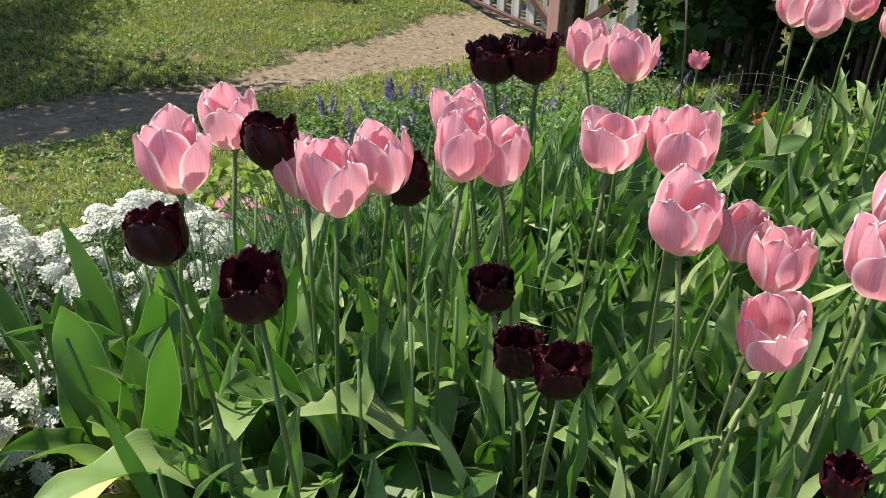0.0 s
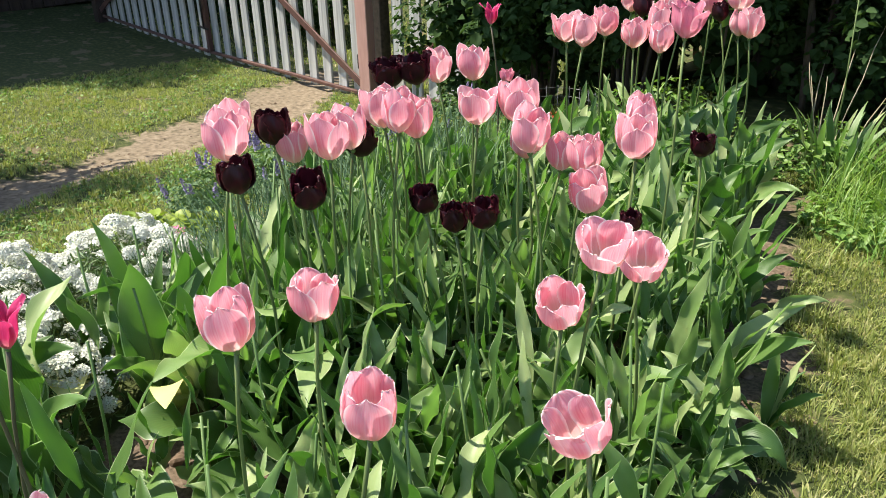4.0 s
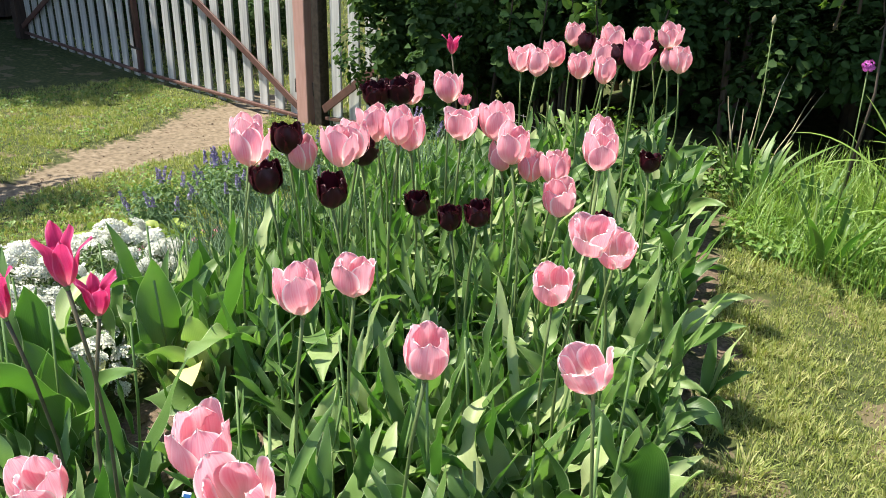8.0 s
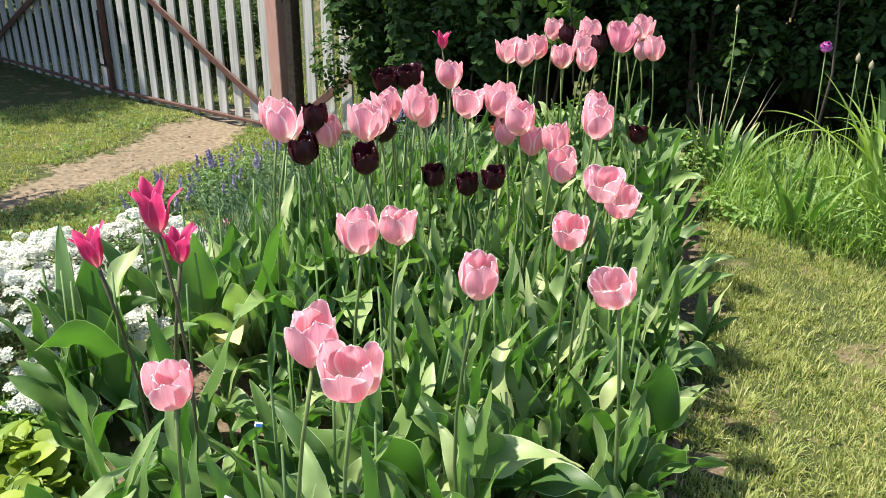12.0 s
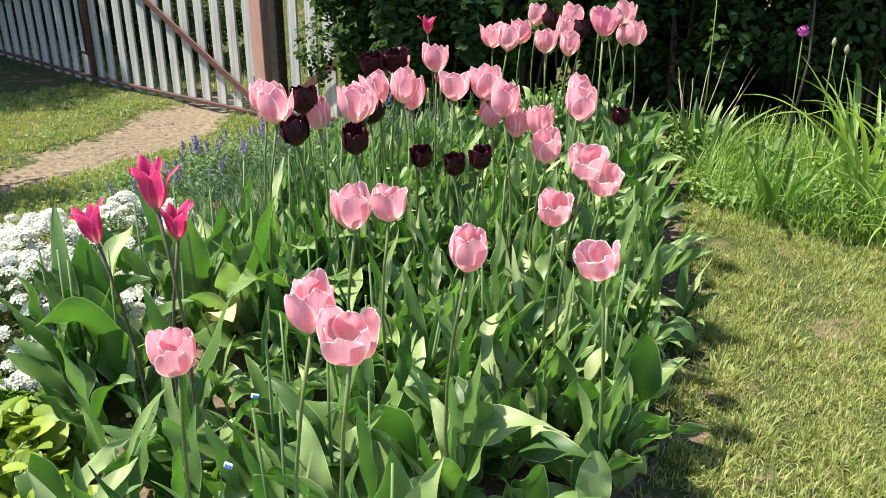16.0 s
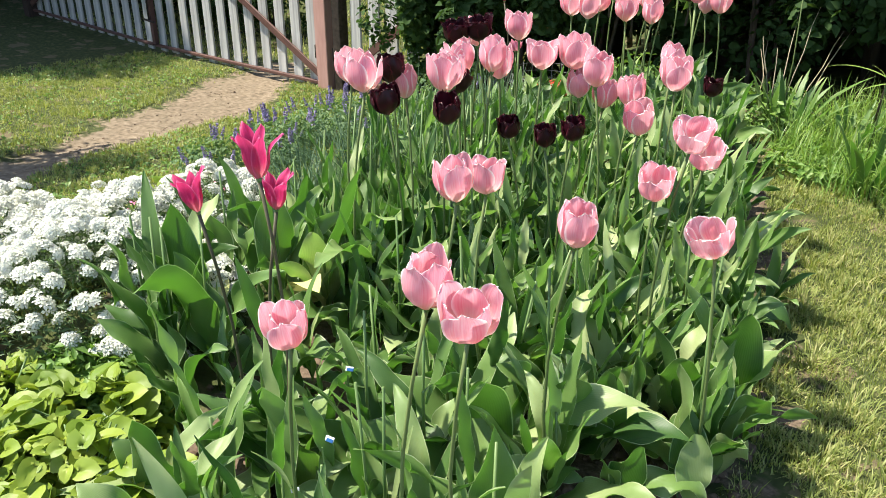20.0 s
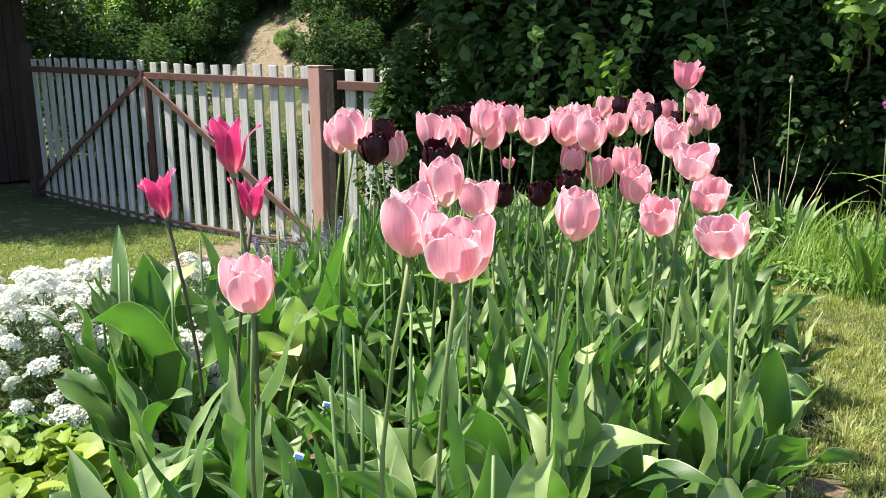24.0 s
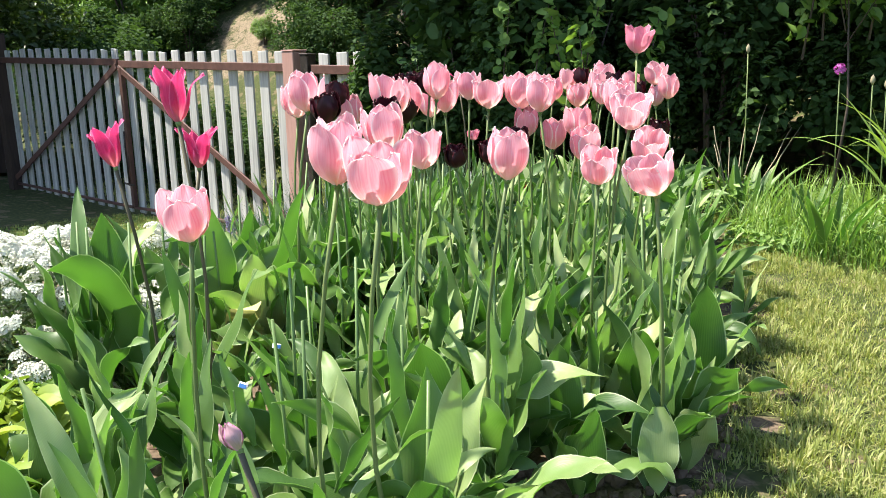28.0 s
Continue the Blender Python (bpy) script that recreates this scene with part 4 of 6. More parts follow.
for x, y, z, k in DARK:
    tulip((x, y, z), k, "fringed blackish maroon tulip in full bloom", (0, -4), (1.12 if k == "blackwide" else 0.74 if x > -0.4 else TRNG.uniform(1.0, 1.14)), group="black fringed tulips")
tulip((-0.717, 2.057, 1.221), "rose", "tall deep rose tulip standing above the others", (3, 0), 1.08, group="rose tulips")
tulip((-1.62, 2.40, 0.851), "small", "small rose-pink tulip low among leaves", (0, 0), 1.0, group="rose tulips")
for x, y, z, t, s in [(-0.698, 0.510, 1.150, (-8, 0), 0.90), (-0.810, 0.451, 1.068, (-18, 0), 0.76), (-0.726, 0.565, 1.062, (0, 0), 0.78), (-1.643, 2.349, 1.064, (0, 0), 0.8)]:
    tulip((x, y, z), "lily", "magenta lily-flowered tulip with pointed flaring petals", t, s, group="lily-flowered tulips", dark=True)

tulip((0.096, 0.046, 0.999), "bud", "closed mauve tulip bud on a thin stalk", (-20, -12), 0.43, leaves=0, group="rose tulips", dark=True, foot=(0.13, 0.09))


# ---- tulip plants without a flower ----
CUT_STEMS = [tube_mesh("stem", [(0, 0, -0.03), (0.010 - 0.006 * (k % 3), 0.008 - 0.004 * k, h * 0.5), (0.030 - 0.012 * k, -0.02 + 0.009 * k, h)], [0.0038, 0.0032, 0.0026], M_STEM, 7) for k, h in enumerate((0.28, 0.34, 0.40, 0.22, 0.43, 0.31))]


def bare_plant(x, y, size, broad, mid, slim, cut, heading=None):
    root = thing("tulip_plant", "leafy tulip plant with no flower" if not cut else "tulip plant with a beheaded green stalk", "tulip", (x, y, float(ground_z(x, y))), "flowerless tulip plants")
    add_leaves(root, TRNG, size, broad, mid, slim, heading)
    if cut:
        piece("stem", CUT_STEMS[TRNG.randrange(6)], root, pose(0, 0, 0, TRNG.uniform(-5, 5), TRNG.uniform(-5, 5), TRNG.uniform(0, 360)))
    return root


spots = []
tries = 0
while len(spots) < 370 and tries < 16000:
    tries += 1
    x, y = TRNG.uniform(-1.7, 0.0), TRNG.uniform(0.2, 3.0)
    edge = float(line_gap(np.array(x), np.array(y), BED + BED[:1]))
    if (x < -0.84 and y < 0.5) or not bool(inside(x, y, BED)) or edge < (0.03 if y > 1.3 else 0.05) or (x > -0.3 and y < 1.3 and edge < 0.17):
        continue
    if x > -1.0 and ((1.7 < y < 2.4 and edge < 0.09) or (2.4 <= y < 3.0 and edge < 0.14)):
        continue
    if y < 0.36 and x > -0.36:
        continue
    look_in = [line_gap(np.array(x), np.array(y), s) for s in ([(-1.29, 0.75), (-0.88, 0.50)], [(-1.08, 0.85), (-0.64, 0.58)], [(-1.05, 0.86), (-0.72, 0.87)])]
    if min(float(g) for g in look_in) < 0.08:
        continue
    apart = 0.076 if y < 1.15 else 0.061
    if (x + 1.13) ** 2 + (y - 0.70) ** 2 > 0.012 and (x + 0.97) ** 2 + (y - 0.82) ** 2 > 0.014 and all((x - a) ** 2 + (y - b) ** 2 > apart ** 2 for a, b in spots):
        spots.append((x, y))


def join_leaves(parts, name, mat):
    """Many placed leaves as one mesh."""
    verts, faces, uvs, at = [], [], [], 0
    for me, m in parts:
        n = len(me.vertices)
        co = np.empty(n * 3)
        me.vertices.foreach_get("co", co)
        R = np.array(m)
        verts.append(co.reshape(-1, 3) @ R[:3, :3].T + R[:3, 3])
        idx = np.empty(len(me.loops), int)
        me.loops.foreach_get("vertex_index", idx)
        faces.append(idx.reshape(-1, 4) + at)
        uv = np.empty(len(me.loops) * 2)
        me.uv_layers[0].data.foreach_get("uv", uv)
        uvs.append(uv)
        at += n
    me = mesh_of(name, np.concatenate(verts).tolist(), np.concatenate(faces).tolist(), mat)
    me.uv_layers.new(name="uv").data.foreach_set("uv", np.concatenate(uvs))
    return me


BACK_LEAVES = []


def far_plant(x, y, size):
    base = pose(x, y, float(ground_z(x, y)))
    first = TRNG.uniform(0, 360)
    for i, fam in enumerate([BROAD] * TRNG.choice((0, 1)) + [MID] * 2 + [SLIM] * TRNG.choice((1, 2))):
        m = pose(0, 0, 0.03 * i, TRNG.uniform(-15, 15), TRNG.uniform(-7, 17), first + i * TRNG.uniform(115, 205))
        BACK_LEAVES.append((fam[TRNG.randrange(len(fam))], base @ m @ Matrix.Scale(size * TRNG.uniform(0.74, 1.08), 4)))


for x, y in spots:
    if y > 1.9:
        far_plant(x, y, TRNG.uniform(0.92, 1.12))
    elif x > -0.32 and 1.12 < y < 1.6:
        bare_plant(x, y, TRNG.uniform(0.62, 0.74), 1, 1, 1, False)
    elif y < 0.95 or x > -0.30 - 0.12 * (y - 1):
        bare_plant(x, y, TRNG.uniform(0.9, 1.12), TRNG.choice((2, 2, 3)), TRNG.choice((1, 1, 2)), 1, TRNG.random() < 0.28)
    else:
        bare_plant(x, y, TRNG.uniform(0.92, 1.12), TRNG.choice((0, 1, 1)), TRNG.choice((2, 2, 3)), TRNG.choice((1, 2)), TRNG.random() < 0.36)


tagged(new("tulip_foliage", join_leaves(BACK_LEAVES, "tulip_foliage", M_BACK_LEAF)), "dense upright tulip leaves at the back of the bed", "tulip", kind="stuff")
for x, y in [(-0.75, 1.15), (-0.64, 1.06), (-0.86, 1.0), (-0.58, 1.2), (-0.72, 0.94), (-0.9, 1.14), (-0.98, 1.02), (-0.5, 1.08), (-0.48, 1.3), (-0.38, 1.12)]:
    bare_plant(x, y, 1.1, 2, 1, 1, False)


for k in range(16):
    x, y = -1.30 - 0.024 * k + TRNG.uniform(-0.07, 0.05), 1.06 + 0.062 * k
    bare_plant(x, y, TRNG.uniform(0.95, 1.15), TRNG.choice((0, 1)), 2, 2, TRNG.random() < 0.3)


# low leaves in the open places of the bed
for x, y in [(-1.2, 0.70), (-1.1, 0.64), (-1.0, 0.58), (-0.92, 0.53), (-1.0, 0.80), (-0.9, 0.74), (-0.8, 0.68), (-0.72, 0.63), (-0.92, 0.87), (-0.8, 0.87)]:
    bare_plant(x, y, TRNG.uniform(0.48, 0.6), TRNG.choice((0, 1)), 3, 1, False)


# plants at the rim of the bed, with the leaves that can be told apart
def rim_plant(x, y, leaves, cut=0):
    """leaves: family, which, heading, further lean, size, height on the stem."""
    root = thing("tulip_plant", "broad-leaved tulip plant at the rim of the bed", "tulip", (x, y, float(ground_z(x, y))), "flowerless tulip plants")
    for fam, k, head, lean, s, z in leaves:
        piece("leaf", fam[k], root, pose(0, 0, z, 0, lean, head) @ Matrix.Scale(s, 4))
    if cut:
        piece("stem", CUT_STEMS[cut], root)


SPREAD = [leaf_mesh(170 + i, 0.29 + 0.02 * i, 0.082 + 0.008 * (i % 3), 22 + 6 * i, 42 + 9 * i, 0.5, 1.4, None, 20 - 14 * i, 2.0) for i in range(4)]
STAND = [leaf_mesh(174 + i, 0.30 - 0.02 * i, 0.092 + 0.006 * i, 3 + 4 * i, 8 + 10 * i, 0.55, 1.6, None, -18 + 12 * i, 2.4) for i in range(4)]
for k in range(13):
    y = 1.36 + 0.078 * k
    x = float(np.interp(y, [1.12, 1.6, 2.1, 2.55], [0.02, -0.22, -0.42, -0.62])) - TRNG.uniform(0.05, 0.12)
    if abs(y - 1.80) > 0.07:
        bare_plant(x, y, TRNG.uniform(0.62, 0.82), 0, 3, 1, False, TRNG.uniform(-40, 40))
tulip((-1.130, 2.564, 1.025), "wide", PINK_LABEL, (0, -3), 1.15)
HANG = [leaf_mesh(178, 0.15, 0.070, 158, 14, 0.25, 0.5, None, 8, 1.0), leaf_mesh(179, 0.19, 0.08, 4, 20, 0.4, 0.8, None, 0, 2.0)]
rim_plant(-1.09, 0.52, [(SPREAD, 1, 195, 4, 0.92, 0.02), (SPREAD, 2, 170, 6, 0.85, 0.03), (STAND, 0, 240, 0, 1.15, 0.05), (MID, 3, 60, 0, 1.3, 0.08), (SPREAD, 0, 218, 2, 0.95, 0.0)], 4)
rim_plant(-1.15, 0.53, [(STAND, 1, 250, -4, 1.2, 0.08), (MID, 5, 150, 0, 1.35, 0.09), (MID, 1, 330, 0, 1.3, 0.07), (SPREAD, 1, 175, -4, 0.85, 0.02), (MID, 15, 215, 6, 1.2, 0.04)], 4)
rim_plant(-1.20, 0.62, [(STAND, 0, 320, -4, 1.25, 0.06), (MID, 7, 250, 0, 1.45, 0.08), (SPREAD, 3, 185, -6, 0.95, 0.03), (MID, 9, 120, 0, 1.4, 0.06)], 2)
rim_plant(-1.07, 0.60, [(STAND, 2, 200, -6, 1.15, 0.06), (MID, 4, 300, 0, 1.4, 0.08), (MID, 0, 20, 0, 1.4, 0.05)], 4)
for x, y, k in [(-1.31, 0.63, 0), (-1.35, 0.84, 1), (-1.37, 0.97, 2), (-1.27, 0.55, 3)]:
    rim_plant(x, y, [(STAND, k, 300 - 30 * k, -3, 1.0, 0.03), (MID, 2 + 3 * k, 210, 0, 1.15, 0.04), (MID, 4 + 2 * k, 30 + 20 * k, 0, 1.1, 0.04), (SLIM, 2 * k, 120, 0, 1.2, 0.08)], 2)
rim_plant(-1.22, 0.90, [(STAND, 0, 330, -4, 1.15, 0.05), (MID, 3, 210, 0, 1.35, 0.06), (MID, 10, 100, 0, 1.3, 0.05), (SPREAD, 0, 190, 0, 0.95, 0.02)], 1)
rim_plant(-1.12, 0.97, [(STAND, 2, 310, 0, 1.1, 0.04), (MID, 8, 20, 0, 1.3, 0.06), (STAND, 1, 180, -4, 1.05, 0.04)], 3)
rim_plant(-1.28, 1.02, [(STAND, 1, 0, -4, 1.15, 0.05), (MID, 14, 270, 0, 1.35, 0.06), (MID, 1, 160, 0, 1.3, 0.05)], 2)
rim_plant(-0.97, 0.46, [(STAND, 2, 250, 0, 0.9, 0.0), (MID, 2, 20, 0, 1.0, 0.04), (SLIM, 2, 200, 0, 1.1, 0.1)], 0)
rim_plant(-0.80, 0.30, [(STAND, 0, 300, 4, 0.92, 0.0), (STAND, 3, 200, 6, 0.8, 0.0), (MID, 6, 60, 0, 0.9, 0.03)], 0)
rim_plant(-0.74, 0.38, [(SPREAD, 3, 235, 14, 0.95, 0.02), (SPREAD, 2, 300, 14, 0.9, 0.0), (MID, 9, 90, 0, 0.9, 0.03)], 3)
rim_plant(-0.66, 0.27, [(STAND, 1, 330, 0, 0.85, 0.0), (STAND, 2, 250, 6, 0.7, 0.0), (SLIM, 4, 150, 0, 1.1, 0.06)], 0)
rim_plant(-0.56, 0.40, [(SPREAD, 0, 350, 6, 0.95, 0.0), (SPREAD, 1, 270, 8, 0.8, 0.0), (MID, 8, 120, 0, 0.95, 0.04)], 3)
rim_plant(-0.40, 0.50, [(STAND, 3, 0, 4, 0.95, 0.0), (SPREAD, 2, 290, 10, 0.85, 0.0), (MID, 10, 160, 0, 0.95, 0.04), (SLIM, 1, 60, 0, 1.1, 0.09)], 2)
rim_plant(-0.27, 0.81, [(MID, 4, 290, 0, 0.95, 0.02), (MID, 11, 20, 4, 0.95, 0.03), (SPREAD, 0, 310, 18, 0.85, 0.0), (SPREAD, 1, 10, 14, 0.8, 0.0), (SLIM, 3, 180, 0, 1.2, 0.08), (SLIM, 5, 90, 0, 1.2, 0.1)], 3)
rim_plant(-0.40, 0.70, [(SPREAD, 3, 330, 2, 0.9, 0.0), (BROAD, 4, 220, 0, 1.1, 0.0), (STAND, 2, 100, 0, 0.9, 0.02)], 1)
rim_plant(-0.28, 1.0, [(STAND, 1, 300, 0, 0.95, 0.0), (BROAD, 2, 30, 6, 1.0, 0.0), (STAND, 3, 180, 0, 0.9, 0.02)], 0)
rim_plant(-0.11, 1.06, [(STAND, 3, 345, 8, 0.85, 0.0), (STAND, 1, 70, 0, 1.0, 0.0), (STAND, 0, 225, 4, 0.95, 0.0), (MID, 12, 100, 0, 0.95, 0.05), (SLIM, 8, 340, 0, 1.2, 0.1)], 4)
rim_plant(-0.16, 1.20, [(STAND, 2, 340, 0, 0.85, 0.0), (BROAD, 11, 200, 0, 1.05, 0.0), (MID, 2, 300, 0, 1.0, 0.04)], 1)
rim_plant(-0.07, 1.10, [(STAND, 3, 310, 0, 0.78, 0.0), (STAND, 2, 350, 4, 0.72, 0.0), (SLIM, 2, 60, 0, 0.9, 0.04)])
rim_plant(-0.17, 0.90, [(STAND, 1, 320, 4, 0.75, 0.0), (MID, 7, 260, 6, 0.75, 0.0), (BROAD, 5, 30, 0, 0.8, 0.0)])
rim_plant(-0.085, 1.00, [(HANG, 0, 310, 0, 1.0, 0.165), (HANG, 1, 130, 0, 1.0, 0.0), (SLIM, 6, 120, 0, 0.7, 0.0)])
rim_plant(-0.23, 1.34, [(STAND, 2, 330, 0, 0.85, 0.0), (BROAD, 7, 250, 0, 1.1, 0.0), (SLIM, 4, 60, 0, 1.0, 0.06)], 2)
rim_plant(-0.27, 1.82, [(MID, 13, 70, -4, 0.66, 0.0), (MID, 15, 20, 12, 0.56, 0.02), (SLIM, 7, 60, 6, 1.0, 0.03), (MID, 2, 330, 22, 0.55, 0.0), (MID, 6, 200, 12, 0.6, 0.0), (SLIM, 3, 120, 4, 0.9, 0.02)])
rim_plant(-0.21, 0.57, [(SPREAD, 1, 45, 6, 1.05, 0.0), (SPREAD, 2, 228, 0, 1.1, 0.0), (STAND, 1, 305, 14, 1.0, 0.0), (STAND, 0, 140, 4, 1.1, 0.0), (MID, 4, 205, 8, 1.15, 0.03), (MID, 11, 80, 6, 1.15, 0.03), (SPREAD, 0, 10, 0, 0.95, 0.0), (MID, 8, 330, 0, 1.1, 0.05)], 5)
rim_plant(-0.42, 0.80, [(SPREAD, 2, 30, 0, 1.15, 0.02), (STAND, 1, 300, 8, 1.15, 0.02), (SPREAD, 1, 200, 4, 1.0, 0.0), (STAND, 3, 110, 0, 1.1, 0.0)])
rim_plant(-0.55, 0.62, [(STAND, 2, 320, 10, 1.1, 0.0), (SPREAD, 0, 240, 4, 1.05, 0.02), (SPREAD, 3, 60, 0, 0.95, 0.0), (MID, 10, 160, 0, 1.2, 0.04)])
rim_plant(-0.33, 0.94, [(STAND, 1, 310, 8, 1.1, 0.0), (SPREAD, 2, 10, 2, 0.95, 0.0), (STAND, 3, 220, 6, 1.1, 0.02)])
for x, y, k, a in [(-1.09, 1.25, 0, 300), (-0.95, 1.40, 1, 275), (-1.05, 1.10, 2, 290), (-1.00, 1.22, 3, 320), (-1.17, 1.15, 1, 340)]:
    rim_plant(x, y, [(SPREAD, k, a, 4, 1.15, 0.10), (STAND, 3 - k, a + 150, 14, 1.0, 0.06), (SPREAD, 3 - k, a + 60, 6, 1.1, 0.08)])
rim_plant(-0.66, 0.20, [(STAND, 1, 290, 6, 1.12, 0.0), (STAND, 3, 200, 10, 1.0, 0.0), (MID, 9, 60, 0, 1.1, 0.02)])
rim_plant(-0.64, 0.50, [(STAND, 0, 280, 6, 1.1, 0.0), (SPREAD, 1, 200, 2, 1.0, 0.0), (MID, 1, 90, 0, 1.2, 0.04)])
rim_plant(-0.13, 1.26, [(STAND, 1, 300, 0, 1.05, 0.05), (STAND, 2, 20, 4, 0.95, 0.03), (MID, 5, 200, 0, 1.1, 0.05)])
rim_plant(-0.09, 1.17, [(STAND, 3, 330, 2, 0.95, 0.03), (STAND, 0, 240, 4, 0.95, 0.02)])
rim_plant(-0.20, 1.17, [(SPREAD, 0, 20, 22, 0.85, 0.0), (STAND, 2, 295, 6, 1.05, 0.03), (STAND, 1, 225, 4, 1.05, 0.02), (MID, 12, 100, 0, 1.0, 0.05)])
rim_plant(-0.80, 2.43, [(SPREAD, 0, 300, -10, 1.3, 0.0), (STAND, 1, 200, 0, 1.3, 0.0)])

YELLOW = [leaf_mesh(180, 0.34, 0.090, 14, 78, 0.25, 0.7, M_YELLOW_LEAF, 10, 0.8), leaf_mesh(181, 0.36, 0.085, 6, 80, 0.25, 0.7, M_YELLOW_LEAF, -10, 0.9)]
for (x, y, a), me in zip([(-1.42, 0.79, 340), (-1.19, 0.93, 335)], YELLOW):
    r0 = thing("fading_leaf", "pale yellow fading tulip leaf on the bed", "leaf", (x, y, float(ground_z(x, y)) - 0.004), "fading leaves")
    piece("leaf", me, r0, pose(0, 0, 0, 0, 0, a))



# ---- candytuft ----
def floret_cluster(seed):
    """A flat head of four-petalled florets."""
    r = np.random.default_rng(seed)
    verts, faces = [], []
    for i in range(26):
        a, q = i * 2.4, math.sqrt((i + 0.5) / 26)
        rad = 0.021 * q * r.uniform(0.85, 1.15)
        c = Vector((rad * math.cos(a), rad * math.sin(a), 0.015 * (1 - q * q) + r.uniform(-0.002, 0.004)))
        nrm = Vector((0.7 * q * math.cos(a) + r.normal(0, 0.2), 0.7 * q * math.sin(a) + r.normal(0, 0.2), 1)).normalized()
        u = nrm.orthogonal().normalized()
        w = nrm.cross(u)
        t0 = r.uniform(0, 6.28)
        for k in range(4):
            t = t0 + k * math.pi / 2
            d = u * math.cos(t) + w * math.sin(t)
            e = u * math.cos(t + 1.57) + w * math.sin(t + 1.57)
            s = r.uniform(0.007, 0.0105) * (0.8 + 0.35 * q)
            n = len(verts)
            verts += [c, c + d * s * 0.65 + e * s * 0.38 + nrm * 0.001, c + d * s - nrm * 0.001, c + d * s * 0.65 - e * s * 0.38 + nrm * 0.001]
            faces.append((n, n + 1, n + 2, n + 3))
    return mesh_of("flower_head", verts, faces, M_WHITE, False)


def build_candytuft(cx, cy, rx, ry, h, n, seed, turn=0.0):
    r = np.random.default_rng(seed)
    clusters = CLUSTERS
    root = thing("candytuft", "mound of candytuft covered in small white flowers", "flowering plant", (cx, cy, float(ground_z(cx, cy))), "white candytuft mounds")
    ct, st = math.cos(turn), math.sin(turn)

    def surface(px, py):
        q = (px / rx) ** 2 + (py / ry) ** 2
        X, Y = px * ct - py * st, px * st + py * ct
        lift = h * np.sqrt(np.clip(1 - q, 0, 1)) * (0.86 + 0.14 * np.sin(11 * px + 3) * np.sin(9 * py))
        return X, Y, float(ground_z(cx + X, cy + Y) - ground_z(cx, cy)) + lift

    pts, up = [], []
    for i in range(5200):
        a, q = r.uniform(0, 6.28), math.sqrt(r.uniform(0, 1))
        X, Y, Z = surface(rx * q * math.cos(a), ry * q * math.sin(a))
        pts.append((X, Y, Z * r.uniform(0.35, 0.97)))
        up.append((math.cos(a) * 0.5, math.sin(a) * 0.5, 0.8))
    piece("foliage", leaf_cloud("foliage", np.array(pts), np.array(up), 0.026, M_TUFT_LEAF, r, 0.22, 0.05, 0.9), root)
    done = []
    for i in range(n * 30):
        if len(done) >= n:
            break
        a, q = r.uniform(0, 6.28), math.sqrt(r.uniform(0, 1)) * 0.99
        px, py = rx * q * math.cos(a), ry * q * math.sin(a)
        if math.sin(7 * px + 1) * math.sin(6 * py + seed) < -0.7 or any((px - b) ** 2 + (py - c) ** 2 < 0.023 ** 2 for b, c in done):
            continue
        done.append((px, py))
        X, Y, Z = surface(px, py)
        m = pose(X, Y, Z + r.uniform(-0.022, 0.034), r.uniform(-34, 34) - 34 * py / ry, r.uniform(-34, 34) + 34 * px / rx, r.uniform(0, 360))
        piece("flower_head", clusters[int(r.integers(0, 4))], root, m @ Matrix.Scale(float(r.uniform(0.75, 1.25)), 4))
    pts, up = [], []
    for i in range(160):
        a, q = r.uniform(0, 6.28), math.sqrt(r.uniform(0, 1))
        px, py = rx * q * math.cos(a), ry * q * math.sin(a)
        if math.sin(16 * px + 2 * math.sin(9 * py)) * math.sin(15 * py + seed) < -0.25:
            continue
        X, Y, Z = surface(px, py)
        pts.append((X, Y, Z - r.uniform(0.0, 0.03)))
        up.append((math.cos(a) * q * 0.7, math.sin(a) * q * 0.7, 0.8))
    tagged(piece("blossom", leaf_cloud("blossom", np.array(pts), np.array(up), 0.013, M_WHITE, r, 0.9, 0.1, 0.5), root), kind="stuff")


CLUSTERS = [floret_cluster(i) for i in range(4)]
build_candytuft(-1.62, 0.62, 0.44, 0.36, 0.34, 300, 3)
build_candytuft(-2.12, 0.50, 0.36, 0.34, 0.40, 240, 6)
build_candytuft(-1.78, 1.02, 0.34, 0.27, 0.31, 200, 5)
build_candytuft(-1.95, 0.10, 0.42, 0.34, 0.33, 250, 4)


# ---- lime-leaved plants ----
def round_leaf(seed):
    r = random.Random(seed)
    verts, uvs = [(0, 0, 0)], [(0.5, 0.5)]
    faces = []
    rings = 3
    for k in range(1, rings + 1):
        for j in range(12):
            a = j * math.pi / 6
            rad = 0.026 * k / rings * (1.0 + 0.16 * math.cos(a) + 0.34 * max(0.0, math.cos(a)) ** 6) * (1 - 0.34 * (j == 6))
            z = 0.42 * rad * abs(math.sin(a)) - 7.0 * rad * rad * (0.5 + 0.5 * math.cos(a)) + r.uniform(-1, 1) * 0.0012
            verts.append((0.018 + rad * math.cos(a) * 1.1, rad * math.sin(a), z))
            uvs.append((0.5 + 0.5 * k / rings * math.sin(a), 0.5 + 0.5 * k / rings * math.cos(a)))
    for j in range(12):
        faces.append((0, 1 + j, 1 + (j + 1) % 12))
        for k in range(rings - 1):
            faces.append((1 + k * 12 + j, 1 + (k + 1) * 12 + j, 1 + (k + 1) * 12 + (j + 1) % 12, 1 + k * 12 + (j + 1) % 12))
    return mesh_of("leaf", verts, faces, M_LIME, True, uvs)


